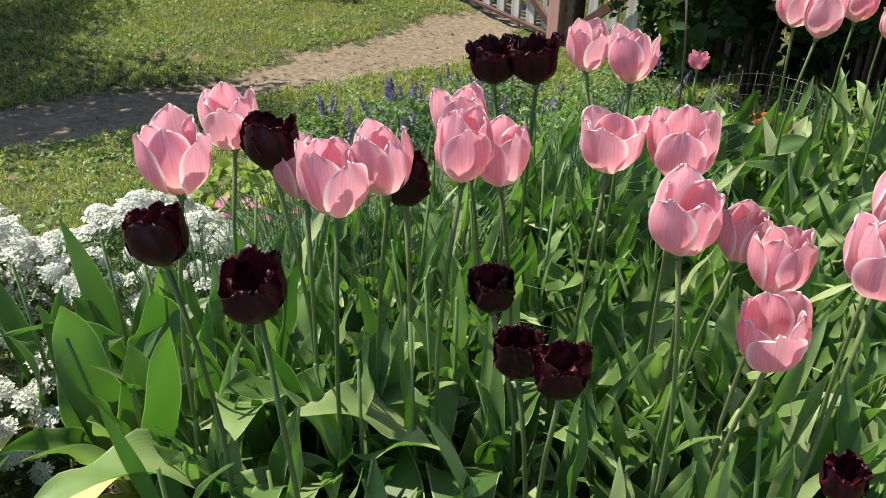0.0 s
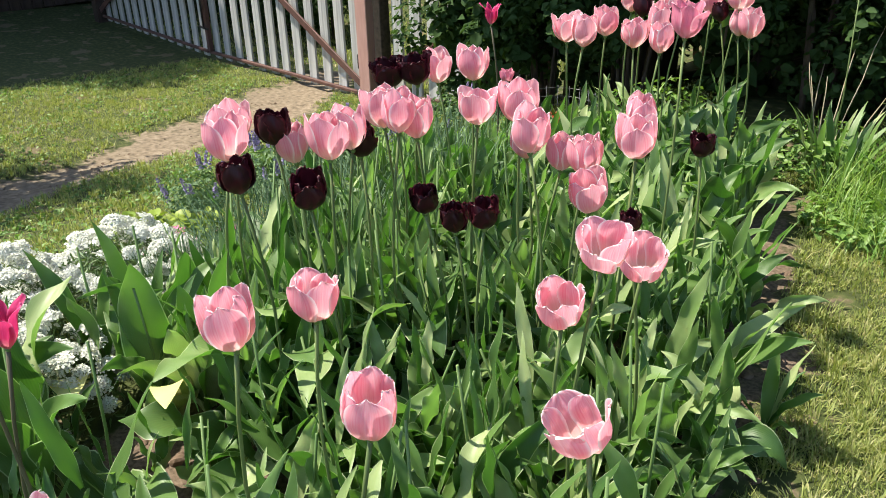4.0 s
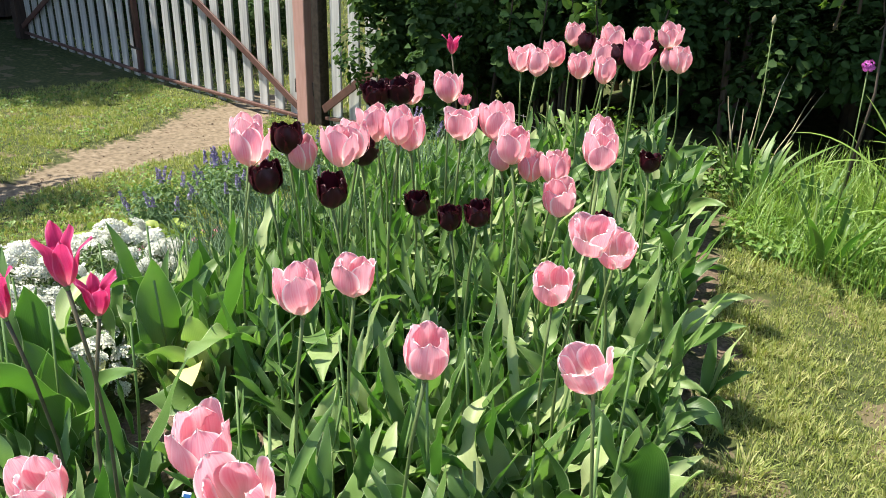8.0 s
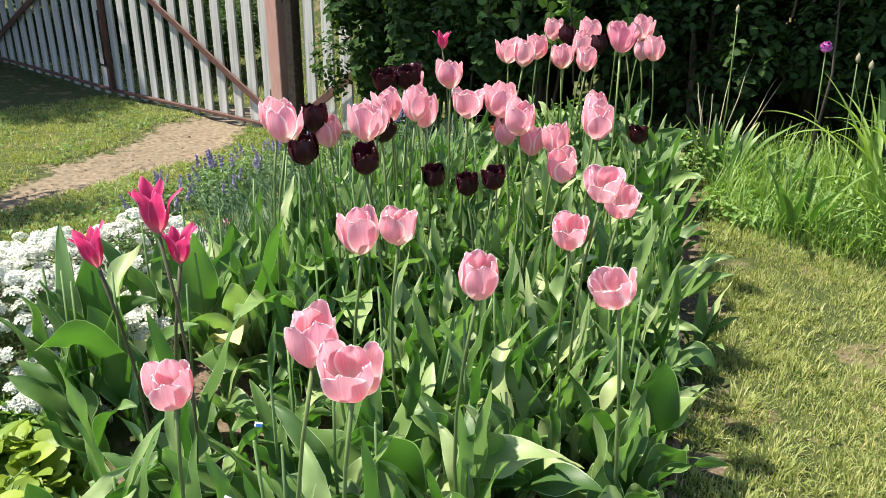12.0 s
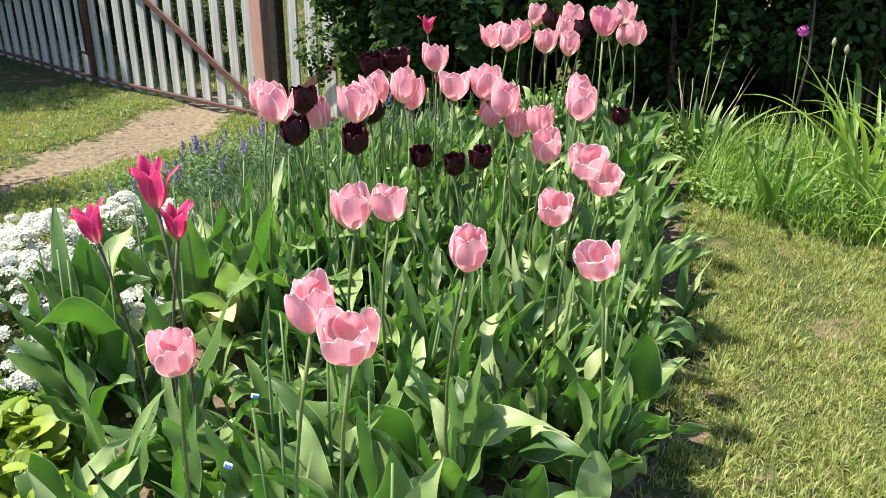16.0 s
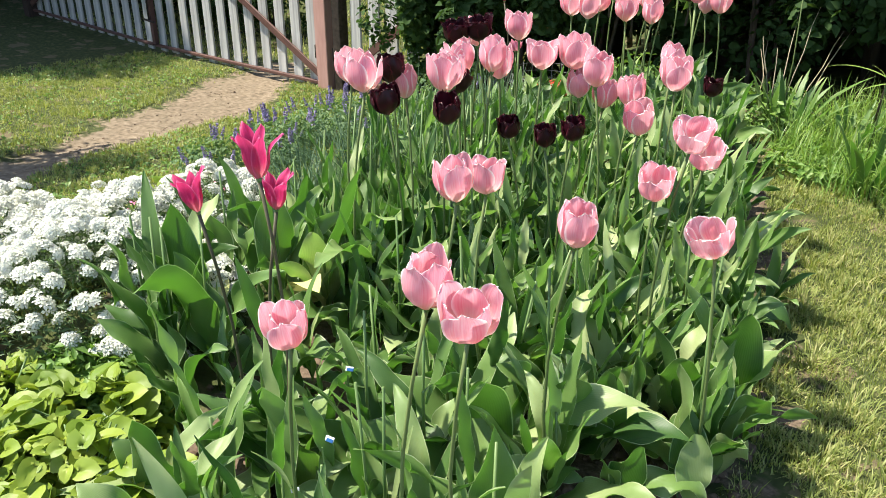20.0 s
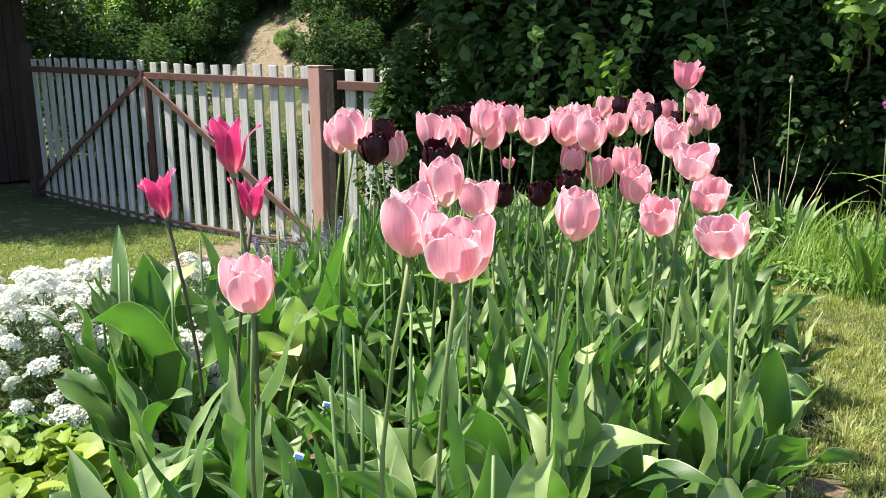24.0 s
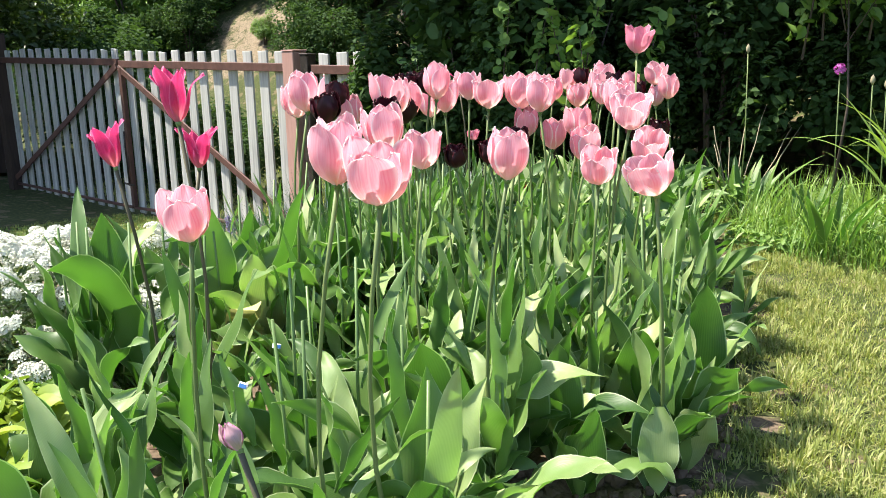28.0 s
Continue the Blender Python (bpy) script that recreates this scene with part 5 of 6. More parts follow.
ROUND = [round_leaf(i) for i in range(5)]


def lime_plant(x, y, rad, h, n, seed):
    r = random.Random(seed)
    root = thing("lime_plant", "low plant with rounded yellow-lime leaves", "plant", (x, y, float(ground_z(x, y))), "lime-leaved plants")
    for i in range(n):
        a, q = r.uniform(0, 6.28), math.sqrt(r.uniform(0, 1))
        px, py = rad * q * math.cos(a), rad * q * math.sin(a)
        z = h * (1 - 0.75 * q * q) * r.uniform(0.45, 1.0)
        m = pose(px, py, z, r.uniform(-42, 42), r.uniform(-35, 55), math.degrees(a) + r.uniform(-80, 80))
        piece("leaf", ROUND[r.randrange(5)], root, m @ Matrix.Scale(r.uniform(0.5, 1.1), 4))
    for i in range(7):
        a = r.uniform(0, 6.28)
        piece("stem", tube_mesh("stem", [(0, 0, -0.01), (rad * 0.3 * math.cos(a), rad * 0.3 * math.sin(a), h * 0.5), (rad * 0.6 * math.cos(a), rad * 0.6 * math.sin(a), h * 0.8)], [0.002] * 3, M_STEM, 5), root)


for i, (x, y, rad, h, n) in enumerate([(-0.93, 0.20, 0.17, 0.17, 110), (-1.10, 0.30, 0.16, 0.15, 90), (-0.86, 0.02, 0.15, 0.15, 80), (-1.15, 0.08, 0.18, 0.16, 90), (-1.32, 0.22, 0.14, 0.12, 60), (-1.05, -0.12, 0.17, 0.15, 70), (-2.72, 1.45, 0.17, 0.14, 45), (-2.5, 1.62, 0.14, 0.13, 36)]):
    lime_plant(x, y, rad, h, int(n * 1.9), 60 + i)

# ---- catmint ----
CRNG = np.random.default_rng(9)


def spike_mesh(seed):
    r = np.random.default_rng(seed)
    n = 46
    z = r.uniform(0.0, 0.085, n)
    a = r.uniform(0, 6.28, n)
    rad = 0.011 * (1 - z / 0.11)
    p = np.stack([rad * np.cos(a), rad * np.sin(a), z], 1)
    return leaf_cloud("flower_spike", p, np.stack([np.cos(a), np.sin(a), 0.6 + 0 * a], 1), 0.013, M_CAT_FLOWER, r, 0.7)


SPIKES = [spike_mesh(i) for i in range(3)]


def catmint(x, y, rad, h, spikes, seed):
    r = np.random.default_rng(seed)
    root = thing("catmint", "loose grey-green catmint clump with violet flower spikes", "flowering plant", (x, y, float(ground_z(x, y))), "catmint clumps")
    n = 1500
    a, q, t = r.uniform(0, 6.28, n), np.sqrt(r.uniform(0, 1, n)), r.uniform(0, 1, n)
    p = np.stack([rad * q * np.cos(a) * (0.5 + 0.5 * t), rad * q * np.sin(a) * (0.5 + 0.5 * t), h * t * (1 - 0.35 * q * q)], 1)
    piece("foliage", leaf_cloud("foliage", p, np.stack([np.cos(a) * q, np.sin(a) * q, 0.7 + 0 * a], 1), 0.026, M_CAT_LEAF, r, 0.5), root)
    for i in range(int(spikes * 1.4)):
        a, q = r.uniform(0, 6.28), math.sqrt(r.uniform(0, 1))
        m = pose(rad * q * math.cos(a), rad * q * math.sin(a), h * (0.95 - 0.35 * q * q), -25 * q * math.sin(a) + r.uniform(-10, 10), 25 * q * math.cos(a) + r.uniform(-10, 10), 0)
        piece("flower_spike", SPIKES[i % 3], root, m @ Matrix.Scale(float(r.uniform(0.7, 1.1)), 4))


for i, (x, y, rad, h, n) in enumerate([(-3.05, 1.85, 0.2, 0.22, 9), (-2.85, 2.15, 0.22, 0.25, 12), (-3.15, 2.25, 0.2, 0.22, 9), (-2.75, 2.55, 0.22, 0.27, 12), (-3.1, 2.6, 0.22, 0.25, 9), (-2.5, 2.95, 0.24, 0.30, 5)]):
    catmint(x, y, rad, h, n, 80 + i)


# ---- pink flowers behind the candytuft ----
def phlox(x, y, rad, h, n, seed):
    r = np.random.default_rng(seed)
    root = thing("phlox", "low cushion of small bright pink flowers behind the candytuft", "flowering plant", (x, y, float(ground_z(x, y))), "pink cushion flowers")
    a, q = r.uniform(0, 6.28, 400), np.sqrt(r.uniform(0, 1, 400))
    p = np.stack([rad * q * np.cos(a), rad * q * np.sin(a), h * r.uniform(0.1, 0.9, 400) * (1 - 0.5 * q * q)], 1)
    piece("foliage", leaf_cloud("foliage", p, np.stack([np.cos(a) * q, np.sin(a) * q, 0.8 + 0 * a], 1), 0.022, M_CAT_LEAF, r, 0.35), root)
    for i in range(n):
        a, q = r.uniform(0, 6.28), math.sqrt(r.uniform(0, 1))
        d = np.stack([np.cos(np.arange(5) * 1.257), np.sin(np.arange(5) * 1.257), 0 * np.arange(5)], 1)
        piece("floret", leaf_cloud("floret", d * 0.008, np.tile([0, 0, 1.0], (5, 1)), 0.017, M_PHLOX, r, 0.8, 0.08, 0.15), root,
              pose(rad * q * math.cos(a), rad * q * math.sin(a), h * (1 - 0.45 * q * q), r.uniform(-35, 35), r.uniform(-35, 35), 0))


for i, (x, y, rad, h, n) in enumerate([(-2.12, 1.32, 0.10, 0.19, 16), (-2.0, 1.5, 0.08, 0.16, 9), (-2.35, 1.12, 0.10, 0.17, 12)]):
    phlox(x, y, rad, h, n, 90 + i)


# ---- grey grass tufts, weeds ----
def tuft(name, label, cat, x, y, rad, h, w, n, mat, seed, lean, group, segs=4, droop=1.6):
    r = np.random.default_rng(seed)
    a, q = r.uniform(0, 6.28, n), np.sqrt(r.uniform(0, 1, n))
    roots = np.stack([rad * q * np.cos(a), rad * q * np.sin(a), -0.01 + 0 * a], 1)
    root = thing(name, label, cat, (x, y, float(ground_z(x, y))), group)
    tagged(piece("turf" if cat == "grass" else "foliage", blade_cloud("blades", roots, h, w, mat, r, lean, segs, a + r.normal(0, 0.5, n), droop), root), kind="stuff")
    return root


for i, (x, y, rad, h) in enumerate([(-1.43, 1.1, 0.12, 0.28), (-1.6, 1.35, 0.14, 0.28), (-1.42, 1.36, 0.13, 0.30), (-1.28, 1.5, 0.12, 0.30), (-1.5, 1.55, 0.14, 0.34), (-1.62, 1.9, 0.16, 0.36), (-1.45, 2.0, 0.13, 0.32), (-1.7, 2.3, 0.14, 0.32)]):
    tuft("grey_grass", "fine grey-green tuft of narrow blades", "ornamental grass", x, y, rad, h, 0.003, 520, M_FESCUE, 120 + i, 0.38, "grey grass tufts")


def weed(x, y, rad, h, n, size, seed, mat=M_WEED):
    r = np.random.default_rng(seed)
    a, q, t = r.uniform(0, 6.28, n), np.sqrt(r.uniform(0, 1, n)), r.uniform(0.1, 1, n)
    p = np.stack([rad * q * np.cos(a), rad * q * np.sin(a), h * t * (1 - 0.5 * q * q)], 1)
    root = thing("weed_clump", "low bright green leafy clump", "plant", (x, y, float(ground_z(x, y))), "leafy clumps")
    piece("foliage", leaf_cloud("foliage", p, np.stack([0.4 * np.cos(a), 0.4 * np.sin(a), 0.8 + 0 * a], 1), size, mat, r, 0.6), root)


for i, (x, y, rad, h) in enumerate([(-1.35, 3.02, 0.2, 0.2), (-1.9, 2.55, 0.22, 0.2), (-1.45, 1.75, 0.18, 0.2), (-1.2, 0.45, 0.12, 0.09), (-1.28, 0.5, 0.12, 0.10), (-1.3, 0.38, 0.12, 0.11), (-1.12, 0.42, 0.09, 0.08), (-0.55, 2.95, 0.22, 0.10), (-0.2, 3.1, 0.28, 0.18), (-0.9, 3.25, 0.25, 0.2), (-1.5, 3.2, 0.3, 0.25), (0.3, 3.3, 0.3, 0.2), (-2.5, 2.7, 0.24, 0.22), (-2.25, 2.5, 0.22, 0.2), (-2.1, 2.8, 0.2, 0.2)]):
    weed(x, y, rad, h, 700, 0.03, 140 + i)

# ---- day lilies and tall grass beside the lawn ----
ARCH = [leaf_mesh(400 + i, 0.36 + 0.05 * (i % 4), 0.009 + 0.002 * (i % 3), 4 + 5 * (i % 3), 40 + 17 * i, 0.7, 0.3, M_DAYLILY) for i in range(6)]
SWORD = [leaf_mesh(420 + i, 0.24 + 0.03 * i, 0.026, 5 + 5 * i, 6 + 12 * i, 0.5, 0.4, M_TULIP_LEAF) for i in range(4)]


def strap_clump(name, label, x, y, rad, n, meshes, size, seed, group):
    r = random.Random(seed)
    root = thing(name, label, "plant", (x, y, float(ground_z(x, y))), group)
    for i in range(n):
        a, q = r.uniform(0, 6.28), math.sqrt(r.uniform(0, 1))
        m = pose(rad * q * math.cos(a), rad * q * math.sin(a), -0.01, r.uniform(-8, 8), r.uniform(-6, 8), math.degrees(a) + r.uniform(-50, 50))
        piece("blade", meshes[r.randrange(len(meshes))], root, m @ Matrix.Scale(size * r.uniform(0.75, 1.2), 4))


for i, (x, y, rad, n, sz) in enumerate([(-0.05, 3.05, 0.14, 60, 0.95), (0.25, 3.0, 0.16, 70, 1.05), (0.55, 3.15, 0.18, 70, 1.1), (0.15, 3.4, 0.18, 70, 1.1), (0.9, 3.2, 0.2, 70, 1.05), (0.35, 2.75, 0.12, 50, 0.8), (1.3, 3.3, 0.22, 70, 1.05), (-0.35, 3.35, 0.16, 50, 0.9), (0.7, 2.8, 0.16, 50, 0.85), (-0.15, 2.85, 0.12, 40, 0.7), (0.1, 2.82, 0.12, 50, 0.8), (0.55, 2.85, 0.14, 60, 0.9), (0.95, 2.9, 0.16, 60, 0.95), (0.75, 3.45, 0.2, 70, 1.15), (-0.25, 3.1, 0.12, 45, 0.85)]):
    strap_clump("daylily", "arching clump of bright green strap leaves", x, y, rad, n, ARCH, sz * (0.74 if x < 0.1 else 0.95), 160 + i, "day lily clumps")
TALL = [leaf_mesh(430 + i, 0.52 + 0.06 * i, 0.017 + 0.002 * (i % 2), 3 + 3 * i, 14 + 26 * i, 0.6, 0.3, M_DAYLILY) for i in range(4)]
for i, (x, y) in enumerate([(-0.16, 3.12), (0.02, 3.2), (-0.06, 2.98), (0.2, 3.1)]):
    strap_clump("tall_strap_plant", "tall upright clump of pale green strap leaves", x, y, 0.07, 16, TALL, 1.0, 190 + i, "tall strap-leaved clumps")
for i, (x, y, sz) in enumerate([(-0.77, 3.16, 1.05), (-0.36, 2.84, 0.95), (-0.86, 3.24, 0.95), (-0.52, 3.12, 0.8)]):
    strap_clump("iris_clump", "small clump of broad sword-shaped leaves", x, y, 0.06, 17, SWORD, sz, 180 + i, "sword-leaved clumps")


def allium(x, y, z, head, seed):
    r = np.random.default_rng(seed)
    g = float(ground_z(x, y))
    root = thing("allium", "tall thin allium stalk with a small purple head" if head else "tall thin allium stalk with a closed bud", "allium", (x, y, g), "alliums")
    piece("stem", tube_mesh("stem", [(0, 0, -0.02), (0.012, 0.0, (z - g) * 0.45), (-0.004, 0.0, z - g)], [0.0034, 0.0028, 0.0022], M_STALK, 6), root)
    if head:
        d = r.normal(0, 1, (70, 3))
        d /= np.linalg.norm(d, axis=1)[:, None]
        piece("flower", leaf_cloud("flower", d * 0.018, d, 0.014, M_ALLIUM, r, 0.6), root, pose(-0.004, 0, z - g))
    else:
        piece("bud", tube_mesh("bud", [(0, 0, -0.012), (0, 0, 0), (0, 0, 0.012), (0, 0, 0.024)], [0.003, 0.009, 0.008, 0.001], M_TWIG, 7), root, pose(-0.004, 0, z - g))


for i, (x, y, z, hd) in enumerate([(-0.831, 3.198, 1.168, False), (-0.419, 3.008, 1.107, True), (-0.33, 3.1, 1.06, False), (-0.27, 3.05, 1.05, False), (-0.05, 3.25, 1.2, False), (0.2, 3.3, 1.25, False)]):
    allium(x, y, z, hd, 200 + i)
twr = random.Random(5)
for tx, ty, tz in [(-1.024, 3.722, 0.895), (-0.916, 3.675, 0.916), (-0.813, 3.869, 0.815), (-0.826, 3.769, 0.810), (-1.200, 3.883, 0.764), (-1.067, 3.469, 0.744), (-0.98, 3.25, 0.85), (-0.93, 3.3, 0.80)]:
    x, y = -0.80 + 0.3 * (tx + 0.80) + twr.uniform(-0.02, 0.02), 3.18 + twr.uniform(-0.03, 0.03)
    g = float(ground_z(x, y))
    bend = [(f * (tx - x) + twr.uniform(-0.006, 0.006), f * (ty - y), f * (tz - g)) for f in (0.25, 0.45, 0.65, 0.85)]
    me = tube_mesh("dry_stalk", [(0, 0, -0.02), *bend, (tx - x, ty - y, tz - g)], [0.0030, 0.0028, 0.0026, 0.0023, 0.0019, 0.0012], M_TWIG, 5)
    ob = new("dry_stalk", me)
    ob.matrix_basis = pose(x, y, g)
    tagged(ob, "thin dry leafless stalk standing in the border", "stalk", "dry stalks")


# ---- wire cage round a young plant ----
def wire_cage(x, y, rad, h):
    root = thing("wire_cage", "round cage of welded garden wire", "wire cage", (x, y, float(ground_z(x, y))))
    up = tube_mesh("wire", [(0, 0, -0.02), (0, 0, h)], [0.0012] * 2, M_WIRE, 5)
    hoop = tube_mesh("hoop", [(rad * math.cos(a * math.pi / 14), rad * math.sin(a * math.pi / 14), 0) for a in range(29)], [0.0012] * 29, M_WIRE, 5)
    for i in range(22):
        a = i * 2 * math.pi / 22
        piece("wire", up, root, pose(rad * math.cos(a), rad * math.sin(a), 0))
    for k in range(7):
        piece("hoop", hoop, root, pose(0, 0, 0.02 + k * (h - 0.03) / 6))


wire_cage(-1.84, 2.92, 0.17, 0.25)
rr = np.random.default_rng(8)
red = thing("red_flower", "low plant with a few orange-red flowers", "flowering plant", (-1.60, 2.68, float(ground_z(-1.60, 2.68))))
piece("petals", leaf_cloud("petals", rr.uniform(-1, 1, (90, 3)) * [0.075, 0.05, 0.02] + [0, 0, 0.185], np.tile([0, 0, 1.0], (90, 1)), 0.03, M_RED, rr, 0.8), red)
piece("foliage", leaf_cloud("foliage", rr.uniform(-1, 1, (200, 3)) * [0.1, 0.08, 0.10] + [0, 0, 0.11], np.tile([0, 0, 1.0], (200, 1)), 0.03, M_WEED, rr, 0.5), red)


# ---- plant tags ----
def plant_tag(x, y, z, mat, turn, label):
    g = float(ground_z(x, y))
    root = thing("plant_tag", label, "plant tag", (x, y, g), "plant tags", turn=turn)
    piece("stake", box_mesh("stake", 0.003, 0.0012, z - g + 0.02, M_STEM, 0.0004), root, pose(0, 0, -0.02, 4, 0, 0))
    piece("plate", box_mesh("plate", 0.015, 0.0018, 0.009, M_TAG_WHITE, 0.0006), root, pose(0, -0.003, z - g - 0.006, -35, 8, 0))
    if mat is M_TAG_BLUE:
        piece("band", box_mesh("band", 0.012, 0.0012, 0.006, mat, 0.0004), root, pose(0.002, -0.006, z - g - 0.004, -35, 8, 0), "blue printed band")


plant_tag(-0.601, 0.604, 0.727, M_TAG_BLUE, 40, "blue and white plastic plant tag")
plant_tag(-0.447, 0.426, 0.757, M_TAG_BLUE, 20, "blue and white plastic plant tag")
plant_tag(-0.52, 0.40, 0.62, M_TAG_WHITE, 60, "white plastic plant tag leaning in soil")
plant_tag(-0.85, 1.3, 0.62, M_TAG_WHITE, 30, "white plastic plant tag leaning in soil")


# ---- lawn blades ----
LR = np.random.default_rng(21)


def lawn(name, x0, x1, y0, y1, n, h, w, label, lean=0.5, clumps=0):
    x, y = LR.uniform(x0, x1, n), LR.uniform(y0, y1, n)
    patch = 0.5 + 0.5 * np.sin(6.1 * x + 2 * np.sin(3.3 * y)) * np.sin(5.2 * y + 1.5 * np.sin(4 * x))
    ok = (bed_share(x, y) < LR.uniform(0.1, 0.5, n)) & (path_share(x, y) < LR.uniform(0.0, 0.75, n)) & (LR.uniform(0, 1, n) < 0.25 + 0.75 * patch)
    x, y = x[ok], y[ok]
    if clumps:
        k = LR.integers(0, len(x), clumps)
        cx, cy = np.repeat(x[k], 26) + LR.normal(0, 0.014, clumps * 26), np.repeat(y[k], 26) + LR.normal(0, 0.014, clumps * 26)
        x, y = np.concatenate([x, cx]), np.concatenate([y, cy])
    tall = np.ones(len(x)) * h
    if clumps:
        tall[-clumps * 26:] *= 1.6
    roots = np.stack([x, y, ground_z(x, y) - 0.004], 1)
    ob = new(name, blade_cloud(name, roots, tall, w, M_GRASS, LR, lean, 2))
    tagged(ob, label, "grass", kind="stuff")


lawn("lawn_grass", -0.95, 1.25, 0.6, 3.3, 260000, 0.019, 0.0032, "short sunlit lawn grass beside the flower bed", 0.5)
lawn("lawn_grass", 1.25, 3.2, -0.6, 3.8, 30000, 0.035, 0.004, "short lawn grass further off", 0.7)
lawn("lawn_grass", -8.6, -1.7, -0.6, 4.55, 170000, 0.028, 0.0045, "sunlit lawn grass on the slope below the bed", 0.7, 2500)
lawn("lawn_grass", -11.5, -4.5, 4.9, 10.0, 30000, 0.07, 0.011, "grass behind the gate", 0.6)


def rosettes(x0, x1, y0, y1, tufts, per, h, w, label):
    """Small tufts whose blades lean outwards, over the short turf."""
    cx, cy = LR.uniform(x0, x1, tufts), LR.uniform(y0, y1, tufts)
    thick = np.sin(7.3 * cx + 2 * np.sin(5.1 * cy)) * np.sin(6.4 * cy + 1.7 * np.sin(4.3 * cx))
    ok = (bed_share(cx, cy) < 0.3) & (path_share(cx, cy) < 0.4) & (thick > LR.uniform(-1.0, 0.7, tufts))
    cx, cy = cx[ok], cy[ok]
    size = LR.uniform(0.6, 1.5, len(cx)) ** 1.5
    ang = LR.uniform(0, 2 * np.pi, (len(cx), per))
    far = np.abs(LR.normal(0, 0.009, (len(cx), per)))
    x, y = (cx[:, None] + far * np.cos(ang)).ravel(), (cy[:, None] + far * np.sin(ang)).ravel()
    roots = np.stack([x, y, ground_z(x, y) - 0.003], 1)
    ob = new("grass_tufts", blade_cloud("grass_tufts", roots, h * np.repeat(size, per), w, M_GRASS, LR, 0.75, 2, ang.ravel() + LR.normal(0, 0.4, x.size), 1.0))
    tagged(ob, label, "grass", kind="stuff")


rosettes(-0.9, 0.9, 0.75, 2.95, 12000, 13, 0.029, 0.0030, "small leaning tufts of mown lawn grass")
rosettes(-8.2, -1.8, 0.3, 4.5, 9000, 10, 0.035, 0.005, "small tufts of grass on the sunlit slope")


def slope_weeds():
    n = 26000
    x, y = LR.uniform(-8.4, -1.9, n), LR.uniform(0.3, 4.5, n)
    thick = np.sin(3.1 * x + 2 * np.sin(2.3 * y)) * np.sin(2.7 * y + 1.5 * np.sin(1.9 * x))
    ok = (path_share(x, y) < 0.35) & (thick > LR.uniform(-0.9, 0.8, n))
    x, y = x[ok], y[ok]
    p = np.stack([x, y, ground_z(x, y) + LR.uniform(0.008, 0.028, len(x))], 1)
    ob = new("lawn_weeds", leaf_cloud("lawn_weeds", p, np.tile([0, 0, 1.0], (len(x), 1)), 0.026, M_WEED, LR, 0.7, 0.1, 0.45))
    tagged(ob, "low broad-leaved weeds among the grass of the slope", "weeds", kind="stuff")


slope_weeds()


def long_grass():
    n = 17000
    x, y = LR.uniform(-0.75, 2.6, n), LR.uniform(2.72, 3.75, n)
    ok = (y > 2.72 + 0.12 * np.sin(5 * x) + 0.1) & (bed_share(x, y) < 0.2)
    x, y = x[ok], y[ok]
    ob = new("long_grass", blade_cloud("long_grass", np.stack([x, y, ground_z(x, y)], 1), 0.19, 0.0038, M_DAYLILY, LR, 0.55, 4, None, 1.4))
    tagged(ob, "unmown bright green grass along the hedge", "grass", kind="stuff")


long_grass()
# taller tussocks at the lawn's edge
for i, (x, y, h) in enumerate([(-0.08, 1.66, 0.075), (0.06, 1.30, 0.07), (-0.22, 1.95, 0.07), (0.05, 1.55, 0.05), (-0.42, 2.35, 0.08), (0.12, 1.02, 0.05), (-0.3, 2.2, 0.06)] + [(0.1 + 0.11 * (k % 4) + 0.03 * math.sin(9 * k), 0.95 + 0.13 * k, 0.045 + 0.012 * math.sin(5 * k)) for k in range(13)]):
    tuft("grass_tussock", "small tussock of grass at the lawn's edge", "grass", x, y, 0.06, h * 0.7, 0.003, 220, M_GRASS, 220 + i, 0.5, "grass tussocks", 3)


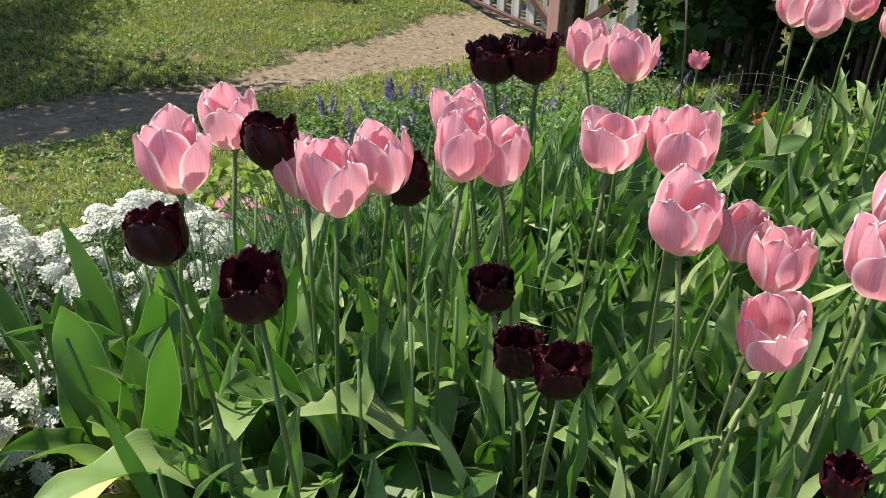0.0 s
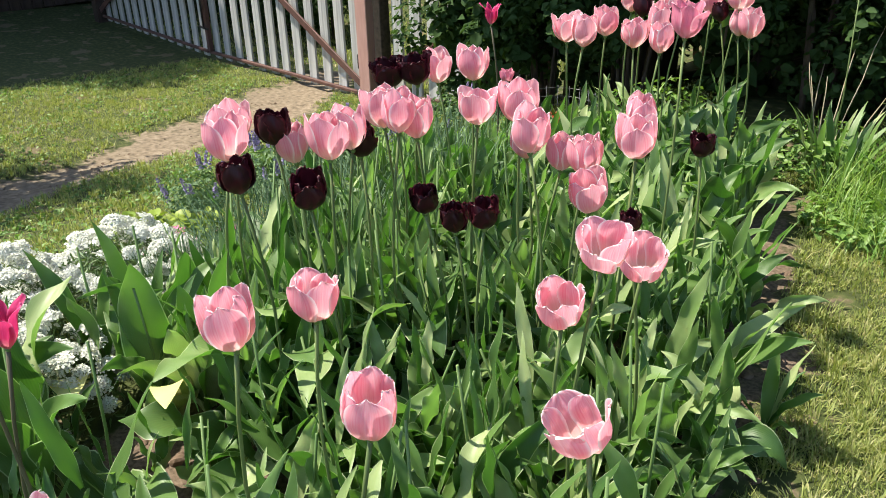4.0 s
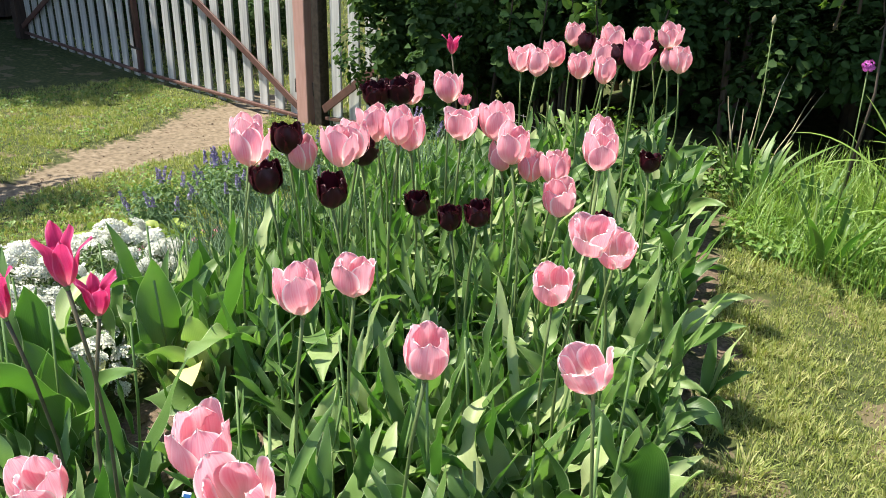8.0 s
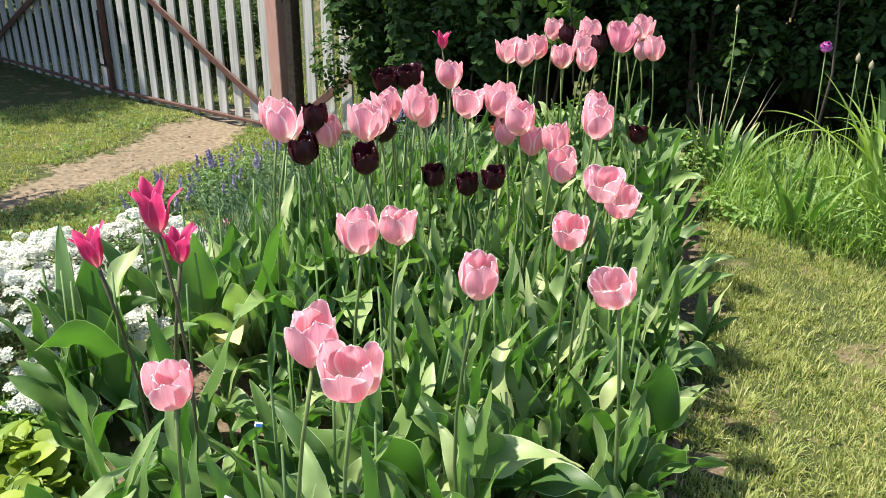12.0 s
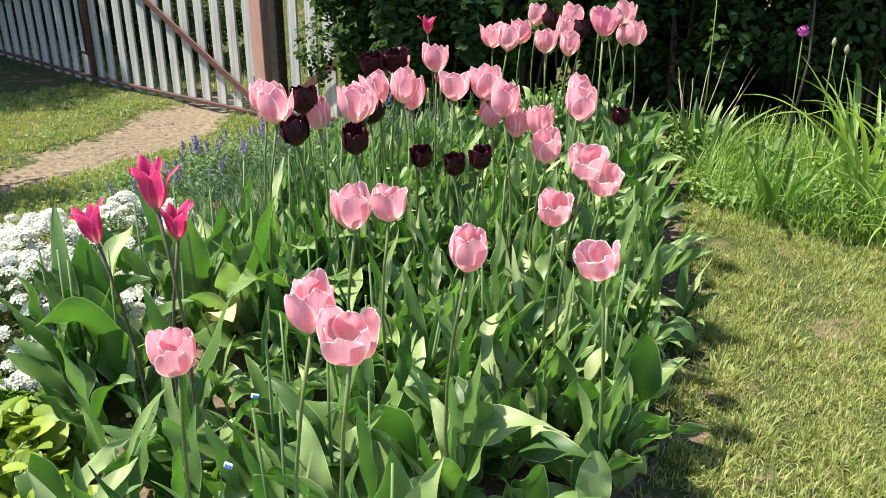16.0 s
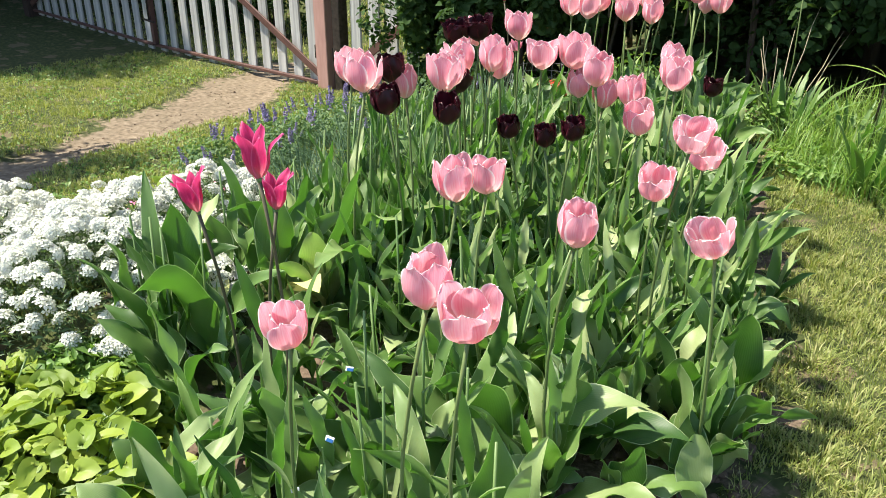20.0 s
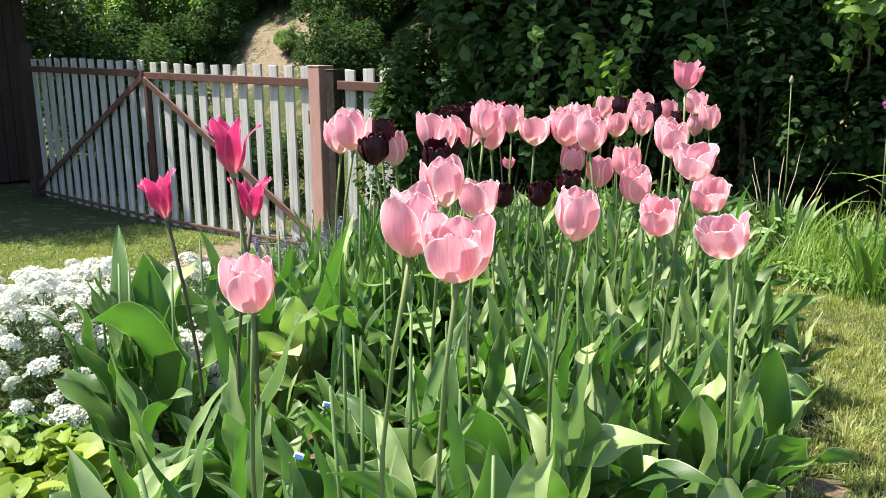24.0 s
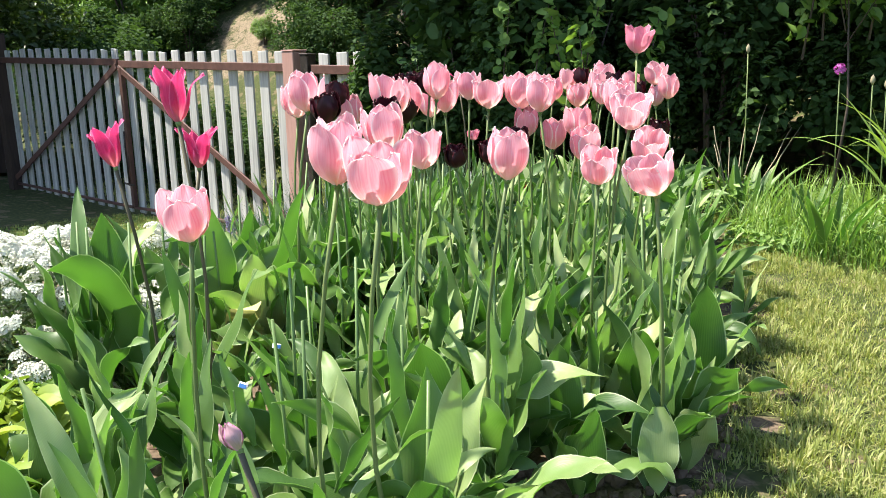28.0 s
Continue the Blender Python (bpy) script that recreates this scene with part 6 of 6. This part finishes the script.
# ---- clods of soil ----
def clod_mesh(seed):
    bm = bmesh.new()
    bmesh.ops.create_icosphere(bm, subdivisions=2, radius=0.012)
    for v in bm.verts:
        v.co *= 1 + 0.45 * noise.noise(v.co * 95 + Vector((seed * 7, 0, 0)))
        v.co.z *= 0.7
    me = bpy.data.meshes.new("soil_clod")
    bm.to_mesh(me)
    bm.free()
    me.materials.append(M_CLOD)
    return me


CLODS = [clod_mesh(i) for i in range(5)]
cr = random.Random(12)
made = 0
while made < 300:
    x, y = (cr.uniform(-1.2, 0.1), cr.uniform(0.15, 2.6)) if made < 150 else (cr.uniform(-0.32, 0.06), cr.uniform(0.84, 1.5))
    gap = float(line_gap(np.array(x), np.array(y), BED + BED[:1]))
    if (bool(inside(x, y, BED)) and gap < 0.2) or (gap < 0.05):
        s = cr.uniform(0.35, 1.5)
        ob = new("soil_clod", CLODS[made % 5])
        ob.matrix_basis = pose(x, y, float(ground_z(x, y)) + 0.002, cr.uniform(0, 40), cr.uniform(0, 40), cr.uniform(0, 360)) @ Matrix.Scale(s, 4)
        tagged(ob, "dry brown clod of soil on the bed", "soil clod", "soil clods")
        made += 1


# crumbs of earth on the worn path
def path_crumbs():
    n = 5000
    x, y = LR.uniform(-6.2, -4.0, n), LR.uniform(-0.3, 4.4, n)
    ok = (path_share(x, y) > 0.45) & (np.sin(6 * x + 2 * np.sin(5 * y)) * np.sin(5 * y + 1) > LR.uniform(-0.5, 0.9, n))
    x, y = x[ok], y[ok]
    s = 0.003 + 0.010 * LR.uniform(0, 1, len(x)) ** 3
    c = np.stack([x, y, ground_z(x, y) - 0.028], 1)
    shape = np.array([[1, 0, 0], [0.2, 1, 0], [-1, 0.3, 0], [-0.2, -1, 0], [0.1, 0, 0.8]])
    verts = (c[:, None, :] + shape[None] * s[:, None, None] * LR.uniform(0.6, 1.3, (len(x), 5, 1))).reshape(-1, 3)
    base = np.arange(len(x))[:, None] * 5
    faces = np.concatenate([base + [0, 1, 4], base + [1, 2, 4], base + [2, 3, 4], base + [3, 0, 4]]).tolist()
    ob = new("path_crumbs", mesh_of("path_crumbs", verts.tolist(), faces, M_CLOD, False))
    tagged(ob, "loose crumbs of dry earth on the worn path", "earth", kind="stuff")


path_crumbs()
